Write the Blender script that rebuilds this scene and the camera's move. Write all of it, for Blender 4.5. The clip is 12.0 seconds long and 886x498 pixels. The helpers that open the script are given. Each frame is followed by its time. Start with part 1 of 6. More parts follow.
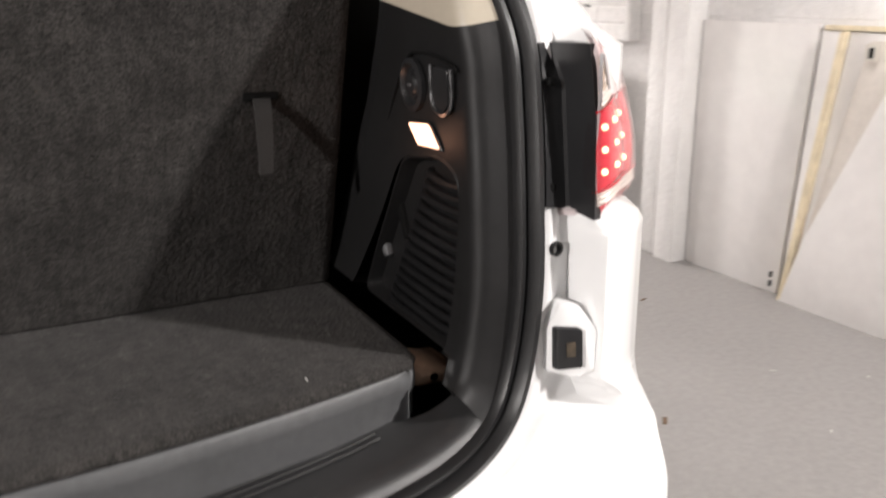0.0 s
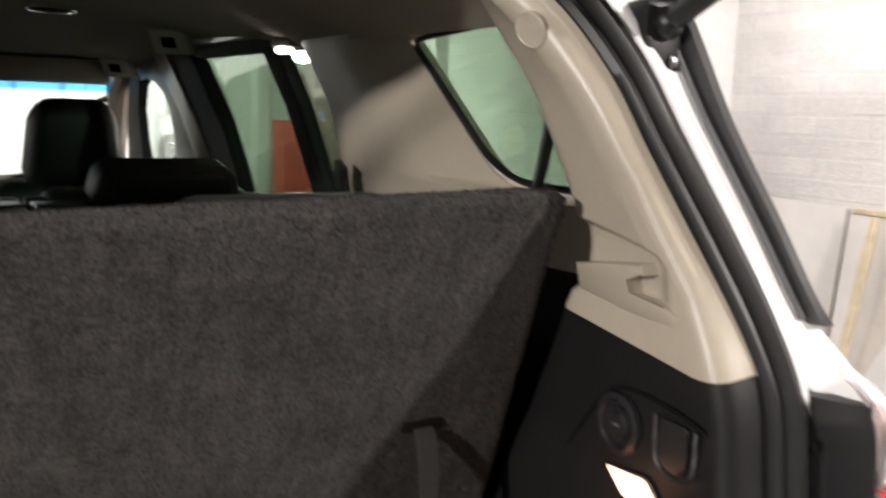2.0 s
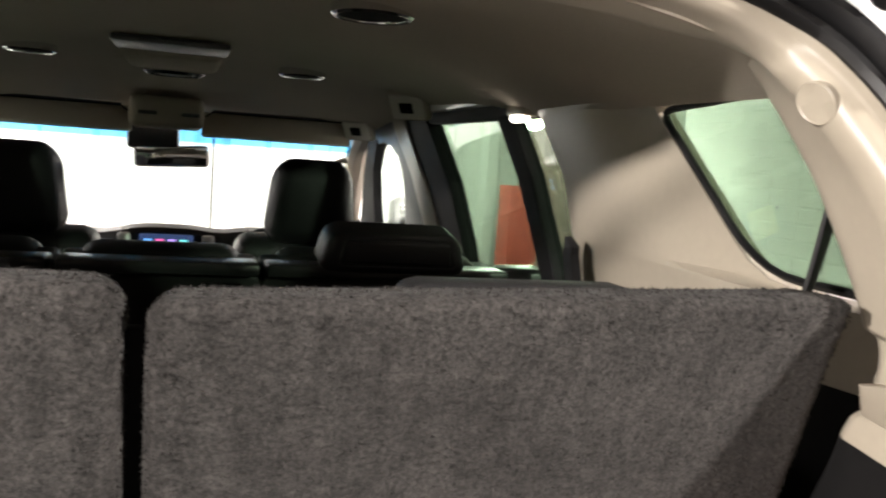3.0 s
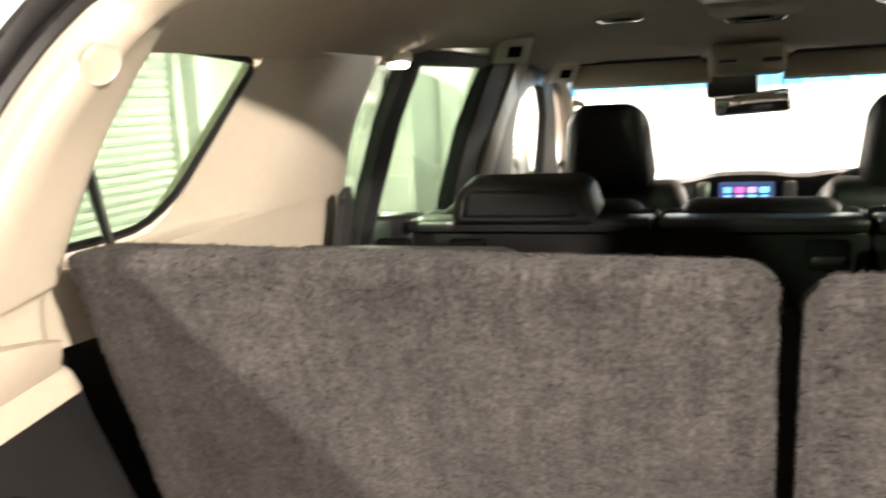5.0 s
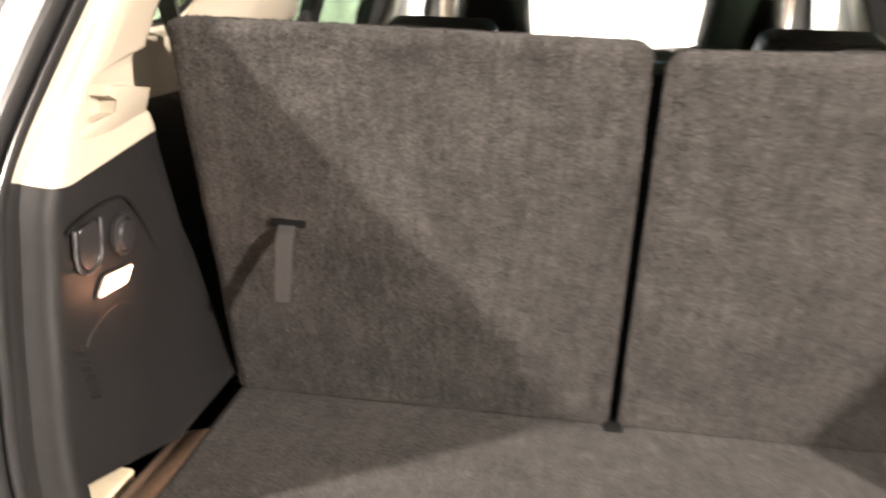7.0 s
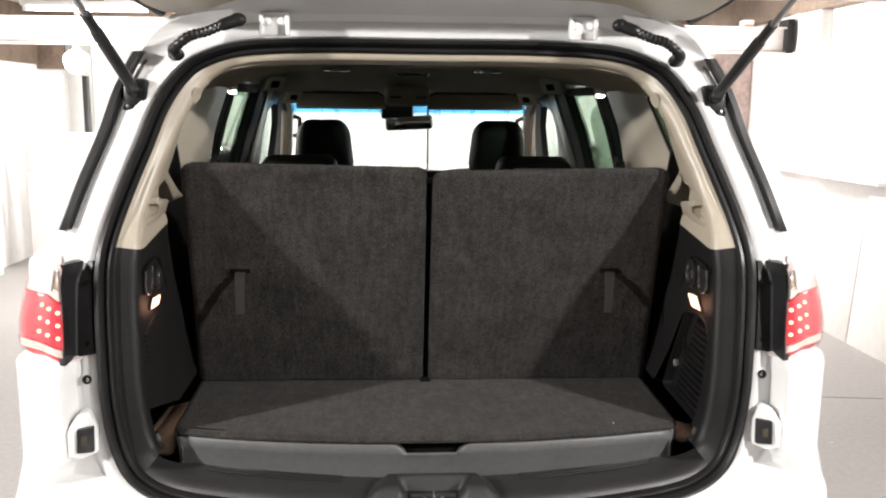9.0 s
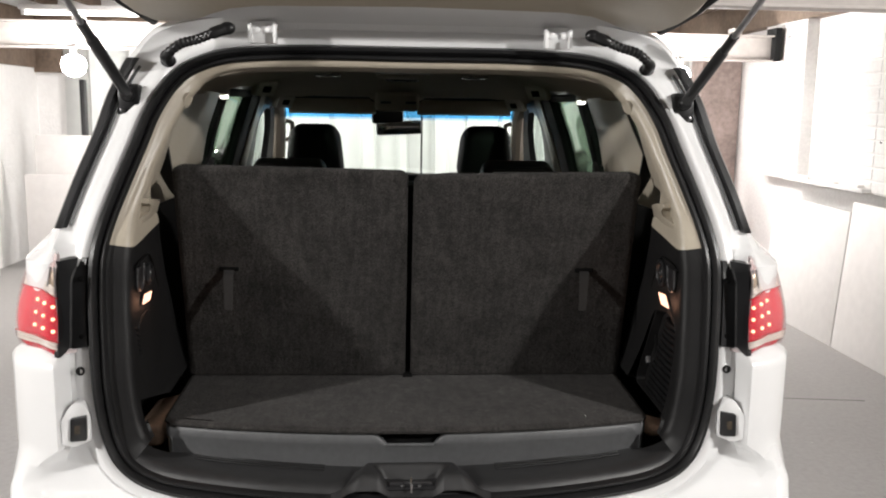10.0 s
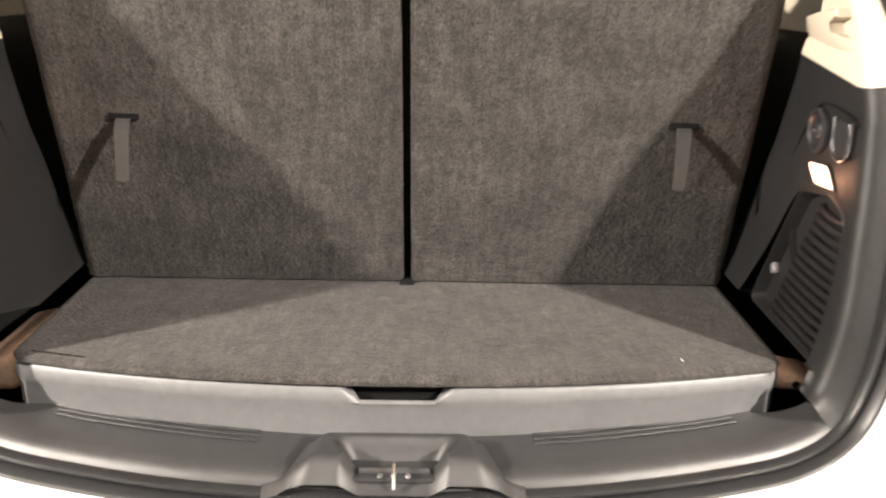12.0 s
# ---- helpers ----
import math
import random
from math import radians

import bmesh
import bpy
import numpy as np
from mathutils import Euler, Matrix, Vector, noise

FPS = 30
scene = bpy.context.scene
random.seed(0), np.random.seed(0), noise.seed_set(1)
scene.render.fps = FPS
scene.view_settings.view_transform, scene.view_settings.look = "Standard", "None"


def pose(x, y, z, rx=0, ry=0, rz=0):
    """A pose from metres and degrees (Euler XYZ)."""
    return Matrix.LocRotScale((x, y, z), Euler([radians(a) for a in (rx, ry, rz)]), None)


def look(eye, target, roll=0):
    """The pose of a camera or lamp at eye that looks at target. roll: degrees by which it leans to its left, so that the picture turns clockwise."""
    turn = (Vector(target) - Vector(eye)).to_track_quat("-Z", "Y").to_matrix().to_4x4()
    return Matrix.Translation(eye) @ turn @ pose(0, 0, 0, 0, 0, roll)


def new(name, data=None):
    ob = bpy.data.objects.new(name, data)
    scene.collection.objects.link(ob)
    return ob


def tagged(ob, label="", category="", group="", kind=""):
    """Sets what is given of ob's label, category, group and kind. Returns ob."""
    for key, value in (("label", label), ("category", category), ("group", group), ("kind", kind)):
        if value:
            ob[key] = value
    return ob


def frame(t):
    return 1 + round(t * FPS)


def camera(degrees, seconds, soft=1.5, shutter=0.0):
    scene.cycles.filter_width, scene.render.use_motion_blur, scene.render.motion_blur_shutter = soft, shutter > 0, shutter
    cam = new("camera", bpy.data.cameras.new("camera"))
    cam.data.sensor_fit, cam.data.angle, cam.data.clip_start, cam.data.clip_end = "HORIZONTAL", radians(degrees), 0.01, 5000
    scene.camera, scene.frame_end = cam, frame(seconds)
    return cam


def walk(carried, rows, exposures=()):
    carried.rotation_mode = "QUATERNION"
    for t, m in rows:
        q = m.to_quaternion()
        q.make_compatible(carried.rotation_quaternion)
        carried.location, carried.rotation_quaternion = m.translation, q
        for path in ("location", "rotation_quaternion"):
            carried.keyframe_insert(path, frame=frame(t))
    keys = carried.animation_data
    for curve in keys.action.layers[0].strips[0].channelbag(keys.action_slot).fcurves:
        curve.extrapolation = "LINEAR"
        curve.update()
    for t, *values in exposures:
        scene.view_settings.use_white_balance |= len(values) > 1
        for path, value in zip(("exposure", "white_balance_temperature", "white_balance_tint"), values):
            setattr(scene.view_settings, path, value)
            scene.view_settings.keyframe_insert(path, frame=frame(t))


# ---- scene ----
from mathutils import geometry

cam = camera(54.4, 12.0, soft=2.0, shutter=0.4)
PATH = [
    (0, (0.11, -0.823, 1.298), (1.027, 0.86, 0.73), -0.2),
    (0.5, (-0.014, -0.68, 1.349), (1.209, 0.827, 0.866), 0.4),
    (1, (-0.055, -0.602, 1.4), (1.26, 0.847, 0.986), 1.4),
    (1.5, (-0.039, -0.549, 1.432), (1.21, 0.97, 1.066), 2.0),
    (2, (-0.003, -0.458, 1.5), (1.042, 1.218, 1.182), 2.0),
    (2.5, (0.027, -0.396, 1.525), (0.813, 1.428, 1.289), 1.4),
    (2.7, (0.027, -0.368, 1.508), (0.733, 1.493, 1.313), 2.8),
    (4.3, (0.004, -0.354, 1.54), (-0.128, 1.624, 1.262), -2.1),
    (4.5, (-0.008, -0.354, 1.543), (-0.288, 1.607, 1.249), -2.5),
    (5, (-0.029, -0.352, 1.539), (-0.684, 1.507, 1.193), -3.0),
    (5.5, (-0.043, -0.363, 1.532), (-0.928, 1.381, 1.114), -2.8),
    (6, (-0.034, -0.41, 1.509), (-0.99, 1.287, 1.054), -2.1),
    (6.5, (-0.051, -0.528, 1.483), (-0.824, 1.242, 0.964), -0.5),
    (7, (-0.077, -0.746, 1.488), (-0.372, 1.135, 0.876), 1.6),
    (7.5, (-0.076, -1.003, 1.537), (-0.055, 0.919, 0.983), 1.6),
    (7.7, (-0.096, -1.12, 1.575), (0.025, 0.811, 1.069), 2.1),
    (9.3, (-0.077, -1.819, 1.566), (0.041, 0.152, 1.242), 0.4),
    (9.5, (-0.071, -1.837, 1.569), (0.059, 0.133, 1.246), 0.6),
    (10, (-0.049, -1.84, 1.569), (0.075, 0.13, 1.249), 0.9),
    (10.5, (-0.046, -1.804, 1.564), (0.077, 0.161, 1.218), 0.4),
    (11, (-0.035, -1.684, 1.525), (0.093, 0.267, 1.106), -0.7),
    (11.5, (0.028, -1.381, 1.426), (0.109, 0.556, 0.935), 0.9),
    (12, (0.039, -1.08, 1.385), (0.074, 0.83, 0.791), 1.2),
]
EXPOSURES = [
    (0.0, 0.42, 6500, 14), (0.5, 0.72, 6500, 14), (1.0, 0.32, 6600, 13), (1.5, 0.45, 6700, 14), (2.0, 0.35, 6600, 14), (2.5, 0.72, 6600, 14), (4.5, 2.47, 7500, 17), (5.0, 2.17, 7400, 16), (5.5, 1.82, 7400, 16), (6.0, 1.50, 7400, 16),
    (6.5, 1.47, 7400, 16), (7.0, 2.27, 7300, 16), (7.5, 2.75, 7200, 16), (9.5, 0.04, 6400, 11), (10.5, -0.10, 6400, 11), (11.0, 0.07, 6400, 12), (11.5, 0.87, 6500, 12), (12.0, 2.27, 7200, 14),
]
walk(cam, [(t, look(eye, target, roll)) for t, eye, target, roll in PATH], EXPOSURES)

# ---- light ----
world = bpy.data.worlds.new("garage_air")
scene.world = world
world.use_nodes = True
world.node_tree.nodes["Background"].inputs[0].default_value = (0.9, 0.93, 1.0, 1)
world.node_tree.nodes["Background"].inputs[1].default_value = 0.02


def area_lamp(name, eye, target, size_x, size_y, watts, colour):
    data = bpy.data.lights.new(name, "AREA")
    data.shape, data.size, data.size_y, data.energy, data.color = "RECTANGLE", size_x, size_y, watts, colour
    ob = new(name, data)
    ob.matrix_world = look(eye, target)
    return ob


def bulb_lamp(name, eye, radius, watts, colour):
    data = bpy.data.lights.new(name, "POINT")
    data.shadow_soft_size, data.energy, data.color = radius, watts, colour
    ob = new(name, data)
    ob.location = eye
    return ob


WHITE_TUBE = (1.0, 0.97, 0.92)
SIDE_LIGHTS = ((-2.8, -1.47, 2.28, 110), (2.5, -2.05, 2.53, 115))
for x, y, z, watts in SIDE_LIGHTS:
    area_lamp("tube_light", (x, y, z - 0.03), (0, 0.5, 1.0), 0.13, 0.13, watts, WHITE_TUBE)
for side in (-1, 1):
    bulb_lamp("beam_light", (side * 2.255 - 0.105, 4.75, 1.86), 0.105, 235, WHITE_TUBE)
    # Unseen front lamps: the first brightens the wall, the second fills the cabin.
    area_lamp("front_fill_light", (side * 1.5, 6.4, 2.42), (side * 1.5, 7.4, 1.0), 1.2, 0.1, 58, WHITE_TUBE)
    area_lamp("front_fill_light", (side * 1.5, 6.38, 2.42), (side * 0.8, 4.2, 1.0), 1.2, 0.1, 70, WHITE_TUBE)
# Unseen lamps added to brighten the side walls.
area_lamp("wall_fill_light", (1.9, 1.0, 2.4), (3.2, 1.2, 0.8), 0.12, 1.2, 14, WHITE_TUBE)
area_lamp("wall_fill_light", (-2.1, 1.2, 2.4), (-3.2, 1.2, 0.8), 0.12, 1.2, 26, WHITE_TUBE)
for side in (-1, 1):
    bulb_lamp("cargo_lamp_light", (side * 0.565, 0.15, 1.118), 0.012, 0.05, (1.0, 0.50, 0.30))
# Unseen lamp added to brighten the rear body, sill and floor.
area_lamp("back_fill_light", (0.0, -1.35, 2.585), (0, -1.35, 0), 1.2, 0.12, 5, WHITE_TUBE)


# ---- materials ----
def make(name, colour, rough=0.5, metal=0.0, spread=0.15, grain=60.0, stain=4.0, bump=0.0, bump_scale=200.0, spec=0.5,
         clear=0.0, emit=None, random_tint=0.0, rough_spread=0.08):
    """A surface whose colour varies at two scales, with fine relief."""
    m = bpy.data.materials.new(name)
    m.use_nodes = True
    nt = m.node_tree
    n, l = nt.nodes, nt.links
    bsdf = n["Principled BSDF"]
    geo = n.new("ShaderNodeNewGeometry")
    fine, coarse = n.new("ShaderNodeTexNoise"), n.new("ShaderNodeTexNoise")
    for tex, scale in ((fine, grain), (coarse, stain)):
        tex.inputs["Scale"].default_value = scale
        tex.inputs["Detail"].default_value = 4
        l.new(geo.outputs["Position"], tex.inputs["Vector"])
    add = n.new("ShaderNodeMath")
    add.operation = "ADD"
    l.new(fine.outputs["Fac"], add.inputs[0])
    l.new(coarse.outputs["Fac"], add.inputs[1])
    ramp = n.new("ShaderNodeMapRange")
    ramp.inputs["From Min"].default_value, ramp.inputs["From Max"].default_value = 0.6, 1.4
    ramp.inputs["To Min"].default_value, ramp.inputs["To Max"].default_value = 1 - spread, 1 + spread
    l.new(add.outputs[0], ramp.inputs["Value"])
    factor = ramp.outputs[0]
    if random_tint:
        info = n.new("ShaderNodeObjectInfo")
        tint = n.new("ShaderNodeMapRange")
        tint.inputs["To Min"].default_value, tint.inputs["To Max"].default_value = 1 - random_tint, 1 + random_tint
        l.new(info.outputs["Random"], tint.inputs["Value"])
        both = n.new("ShaderNodeMath")
        both.operation = "MULTIPLY"
        l.new(factor, both.inputs[0])
        l.new(tint.outputs[0], both.inputs[1])
        factor = both.outputs[0]
    scale = n.new("ShaderNodeVectorMath")
    scale.operation = "SCALE"
    scale.inputs[0].default_value = colour
    l.new(factor, scale.inputs["Scale"])
    l.new(scale.outputs[0], bsdf.inputs["Base Color"])
    shine = n.new("ShaderNodeMapRange")
    shine.inputs["To Min"].default_value = max(0.02, rough - rough_spread)
    shine.inputs["To Max"].default_value = min(1.0, rough + rough_spread)
    l.new(coarse.outputs["Fac"], shine.inputs["Value"])
    l.new(shine.outputs[0], bsdf.inputs["Roughness"])
    bsdf.inputs["Metallic"].default_value = metal
    bsdf.inputs["Specular IOR Level"].default_value = spec
    bsdf.inputs["Coat Weight"].default_value = clear
    bsdf.inputs["Coat Roughness"].default_value = 0.06
    if bump:
        relief = n.new("ShaderNodeTexNoise")
        relief.inputs["Scale"].default_value, relief.inputs["Detail"].default_value = bump_scale, 3
        l.new(geo.outputs["Position"], relief.inputs["Vector"])
        node = n.new("ShaderNodeBump")
        node.inputs["Strength"].default_value, node.inputs["Distance"].default_value = bump, 1.0 / bump_scale
        l.new(relief.outputs["Fac"], node.inputs["Height"])
        l.new(node.outputs[0], bsdf.inputs["Normal"])
    if emit:
        bsdf.inputs["Emission Color"].default_value = (*emit[:3], 1)
        bsdf.inputs["Emission Strength"].default_value = emit[3]
    return m


def make_carpet(name, colour):
    """Needle-felt pile: dark and light fibres, lint and rubbed patches."""
    m = make(name, colour, rough=0.95, spread=0.4, grain=60, stain=13, spec=0.04, rough_spread=0.02)
    n, l = m.node_tree.nodes, m.node_tree.links
    bsdf = n["Principled BSDF"]
    geo = next(a for a in n if a.type == "NEW_GEOMETRY")
    stretch = n.new("ShaderNodeMapping")
    stretch.inputs["Scale"].default_value = (1.0, 1.0, 0.8)
    l.new(geo.outputs["Position"], stretch.inputs["Vector"])
    fibre, pile = n.new("ShaderNodeTexNoise"), n.new("ShaderNodeTexVoronoi")
    fibre.inputs["Scale"].default_value, fibre.inputs["Detail"].default_value = 300, 5
    fibre.inputs["Roughness"].default_value = 0.7
    pile.inputs["Scale"].default_value = 520
    for tex in (fibre, pile):
        l.new(stretch.outputs[0], tex.inputs["Vector"])
    fleck = n.new("ShaderNodeMapRange")
    fleck.inputs["From Min"].default_value, fleck.inputs["From Max"].default_value = 0.36, 0.66
    fleck.inputs["To Min"].default_value, fleck.inputs["To Max"].default_value = 0.5, 1.6
    l.new(fibre.outputs["Fac"], fleck.inputs["Value"])
    old = bsdf.inputs["Base Color"].links[0].from_socket
    mix = n.new("ShaderNodeVectorMath")
    mix.operation = "SCALE"
    l.new(old, mix.inputs[0])
    l.new(fleck.outputs[0], mix.inputs["Scale"])
    comb, brush, streak = n.new("ShaderNodeMapping"), n.new("ShaderNodeTexNoise"), n.new("ShaderNodeMapRange")
    comb.inputs["Scale"].default_value = (85, 20, 11)
    l.new(geo.outputs["Position"], comb.inputs["Vector"])
    brush.inputs["Scale"].default_value, brush.inputs["Detail"].default_value = 1.0, 5
    l.new(comb.outputs[0], brush.inputs["Vector"])
    streak.inputs["From Min"].default_value, streak.inputs["From Max"].default_value = 0.3, 0.7
    streak.inputs["To Min"].default_value, streak.inputs["To Max"].default_value = 0.80, 1.2
    l.new(brush.outputs["Fac"], streak.inputs["Value"])
    combed = n.new("ShaderNodeVectorMath")
    combed.operation = "SCALE"
    l.new(mix.outputs[0], combed.inputs[0])
    l.new(streak.outputs[0], combed.inputs["Scale"])
    tuft = n.new("ShaderNodeTexNoise")
    tuft.inputs["Scale"].default_value, tuft.inputs["Detail"].default_value = 150, 3
    l.new(geo.outputs["Position"], tuft.inputs["Vector"])
    lint = n.new("ShaderNodeTexNoise")
    lint.inputs["Scale"].default_value, lint.inputs["Detail"].default_value = 26, 6
    l.new(geo.outputs["Position"], lint.inputs["Vector"])
    spots = n.new("ShaderNodeMapRange")
    spots.inputs["From Min"].default_value, spots.inputs["From Max"].default_value = 0.64, 0.8
    l.new(lint.outputs["Fac"], spots.inputs["Value"])
    dusty = n.new("ShaderNodeMix")
    dusty.data_type = "RGBA"
    l.new(spots.outputs[0], dusty.inputs["Factor"])
    l.new(combed.outputs[0], dusty.inputs["A"])
    dusty.inputs["B"].default_value = (colour[0] * 1.8, colour[1] * 1.8, colour[2] * 1.75, 1)
    l.new(dusty.outputs["Result"], bsdf.inputs["Base Color"])
    height = n.new("ShaderNodeMath")
    height.operation = "ADD"
    l.new(fibre.outputs["Fac"], height.inputs[0])
    l.new(pile.outputs["Distance"], height.inputs[1])
    node = n.new("ShaderNodeBump")
    node.inputs["Strength"].default_value, node.inputs["Distance"].default_value = 0.4, 0.0016
    l.new(height.outputs[0], node.inputs["Height"])
    lump = n.new("ShaderNodeBump")
    lump.inputs["Strength"].default_value, lump.inputs["Distance"].default_value = 0.75, 0.004
    l.new(tuft.outputs["Fac"], lump.inputs["Height"])
    l.new(lump.outputs[0], node.inputs["Normal"])
    l.new(node.outputs[0], bsdf.inputs["Normal"])
    bsdf.inputs["Sheen Weight"].default_value = 0.05
    bsdf.inputs["Sheen Roughness"].default_value = 0.6
    return m


def make_glass(name, tint):
    """Tinted pane: see-through, with a mirror-like gloss that grows at a low angle."""
    m = bpy.data.materials.new(name)
    m.use_nodes = True
    n, l = m.node_tree.nodes, m.node_tree.links
    n.remove(n["Principled BSDF"])
    clear, gloss, mix, fresnel = (n.new("ShaderNode" + k) for k in ("BsdfTransparent", "BsdfGlossy", "MixShader", "LayerWeight"))
    clear.inputs["Color"].default_value = (*tint, 1)
    gloss.inputs["Roughness"].default_value = 0.03
    power, scale = n.new("ShaderNodeMath"), n.new("ShaderNodeMath")
    power.operation, scale.operation = "POWER", "MULTIPLY_ADD"
    power.inputs[1].default_value, scale.inputs[1].default_value, scale.inputs[2].default_value = 4.0, 0.7, 0.045
    l.new(fresnel.outputs["Facing"], power.inputs[0])
    l.new(power.outputs[0], scale.inputs[0])
    l.new(scale.outputs[0], mix.inputs[0])
    l.new(clear.outputs[0], mix.inputs[1])
    l.new(gloss.outputs[0], mix.inputs[2])
    l.new(mix.outputs[0], n["Material Output"].inputs["Surface"])
    return m


PAINT = make("white_car_paint", (0.80, 0.80, 0.80), rough=0.3, spread=0.015, grain=30, stain=2, clear=0.7)
BLACK = make("black_grained_plastic", (0.0100, 0.0098, 0.0100), rough=0.49, spread=0.2, grain=90, stain=7, bump=0.25, bump_scale=900, spec=0.28)
# Lighter copy of the black plastic; the sill's stronger light sits in this colour.
SILL = make("lightened_black_plastic", (0.0205, 0.0205, 0.0212), rough=0.45, spread=0.25, grain=50, stain=9, bump=0.25, bump_scale=900)
SATIN = make("satin_black_plastic", (0.016, 0.016, 0.017), rough=0.36, spread=0.2, grain=60, stain=6)
GREY_PLASTIC = make("dark_grey_plastic", (0.090, 0.0915, 0.094), rough=0.45, spread=0.18, grain=70, stain=6, bump=0.2, bump_scale=800)
# Near-black colour that holds the shade inside gaps, slots and hollows.
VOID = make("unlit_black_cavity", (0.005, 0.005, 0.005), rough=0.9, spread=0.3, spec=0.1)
MATTE = make("matte_black_trim", (0.008, 0.008, 0.0085), rough=0.7, spread=0.2, grain=90, stain=7, spec=0.25)
RUBBER = make("black_rubber", (0.008, 0.008, 0.0085), rough=0.38, spread=0.25, grain=120, stain=10, spec=0.4)
BEIGE = make("beige_plastic_trim", (0.395, 0.350, 0.280), rough=0.36, rough_spread=0.05, spread=0.05, grain=80, stain=4, bump=0.12, bump_scale=900)
HEADLINER = make("beige_headliner_cloth", (0.47, 0.415, 0.345), rough=0.95, spread=0.09, grain=300, stain=3, bump=0.4, bump_scale=900, spec=0.1)
LEATHER = make("black_leather", (0.014, 0.014, 0.015), rough=0.55, spread=0.25, grain=150, stain=6, bump=0.35, bump_scale=350)
STRAP = make("grey_webbing", (0.0255, 0.0242, 0.0236), rough=0.8, spread=0.3, grain=500, stain=20, bump=0.6, bump_scale=700)
WEBBING = make("black_webbing", (0.015, 0.015, 0.016), rough=0.8, spread=0.3, grain=500, stain=20, bump=0.6, bump_scale=700)
CARPET = make_carpet("charcoal_carpet", (0.0325, 0.0302, 0.0286))
PALE = make("pale_satin_plastic", (0.66, 0.62, 0.56), rough=0.3, spread=0.05)
CHROME = make("chrome", (0.75, 0.75, 0.76), rough=0.15, metal=1.0, spread=0.05)
GREY_STEEL = make("dull_dark_steel", (0.16, 0.16, 0.165), rough=0.3, metal=0.9, spread=0.2)
STEEL = make("zinc_steel", (0.45, 0.45, 0.46), rough=0.35, metal=0.9, spread=0.15)
TAN = make("tan_fibreboard", (0.36, 0.245, 0.175), rough=0.85, spread=0.25, grain=120, stain=9)
FLOOR = make("grey_painted_concrete", (0.305, 0.295, 0.287), rough=0.55, spread=0.13, grain=35, stain=1.1, bump=0.12, bump_scale=60)
WALL_WHITE = make("white_wall_paint", (0.80, 0.785, 0.775), rough=0.75, spread=0.06, grain=18, stain=1.6, bump=0.3, bump_scale=40)
SHEETING = make("white_pleated_sheeting", (0.70, 0.715, 0.70), rough=0.6, spread=0.06, grain=12, stain=1.1)
GREY_WALL = make("unseen_wall_grey", (0.22, 0.215, 0.21), rough=0.9, spread=0.2, grain=16, stain=1.4, bump=0.3, bump_scale=40)
BEAM_PAINT = make("dirty_white_steel_paint", (0.55, 0.51, 0.485), rough=0.6, spread=0.14, grain=20, stain=2.2)
BRICK = make("white_painted_brick", (0.76, 0.745, 0.735), rough=0.75, spread=0.1, grain=30, stain=3, bump=0.5, bump_scale=80, random_tint=0.05)
MORTAR = make("white_painted_mortar", (0.74, 0.725, 0.715), rough=0.85, spread=0.12, grain=40, stain=3)
RED_BRICK = make("weathered_red_brown_brick", (0.30, 0.235, 0.215), rough=0.85, spread=0.4, grain=25, stain=2.5)
BOARD = make("white_fibreboard_sheet", (0.79, 0.765, 0.75), rough=0.6, spread=0.06, grain=14, stain=1.2)
HARDBOARD = make("pale_brown_hardboard", (0.70, 0.65, 0.60), rough=0.7, spread=0.1, grain=30, stain=4)
PINE = make("raw_pine_timber", (0.74, 0.64, 0.46), rough=0.6, spread=0.2, grain=22, stain=6)
JOIST = make("old_brown_timber", (0.16, 0.115, 0.085), rough=0.8, spread=0.4, grain=26, stain=4)
RED = make("red_painted_steel", (0.40, 0.06, 0.04), rough=0.5, spread=0.2)
LINT = make("white_lint", (0.58, 0.57, 0.55), rough=0.9)
RUST = make("rust_stain", (0.15, 0.095, 0.06), rough=0.9, spread=0.4, grain=60, stain=20)
WORN = make("brown_wear_mark", (0.062, 0.046, 0.030), rough=0.6, spread=0.5, grain=120, stain=30)
GLASS = make_glass("green_tinted_glass", (0.40, 0.49, 0.415))
SCREEN_GLASS = make_glass("windscreen_glass", (0.86, 0.92, 0.89))
BLUE_BAND = make_glass("blue_sun_band", (0.09, 0.40, 0.78))
PALE_BAND = make_glass("pale_blue_sun_band", (0.45, 0.68, 0.87))
CLEAR_LENS = make_glass("clear_lens", (0.95, 0.90, 0.90))
RED_LENS = make("red_lamp_lens", (0.50, 0.012, 0.03), rough=0.15, spread=0.25, grain=160, stain=12, clear=0.6, emit=(1, 0.02, 0.03, 0.05))
PINK_LENS = make("backlit_red_lamp_lens", (0.60, 0.055, 0.075), rough=0.14, spread=0.2, grain=180, stain=14, clear=0.6, emit=(1, 0.08, 0.09, 0.08))
LAMP_BOWL = make("silver_lamp_bowl", (0.80, 0.73, 0.73), rough=0.25, metal=0.25, spread=0.12, grain=90)
AMBER_BOWL = make("warm_silver_reflector", (0.78, 0.66, 0.52), rough=0.22, metal=0.5, spread=0.2, grain=90)
TOP_LENS = make("rosy_lens_top", (0.62, 0.50, 0.49), rough=0.15, spread=0.15, grain=120, clear=0.5)
LED = make("amber_white_led", (0.9, 0.6, 0.4), emit=(1.0, 0.55, 0.34, 1.9))
CARGO_LIGHT = make("lit_cargo_lamp", (1.0, 0.8, 0.6), emit=(1.0, 0.50, 0.34, 1.6))
ROOF_LIGHT = make("lit_roof_lamp", (1.0, 0.97, 0.9), emit=(1.0, 0.96, 0.86, 4.0))
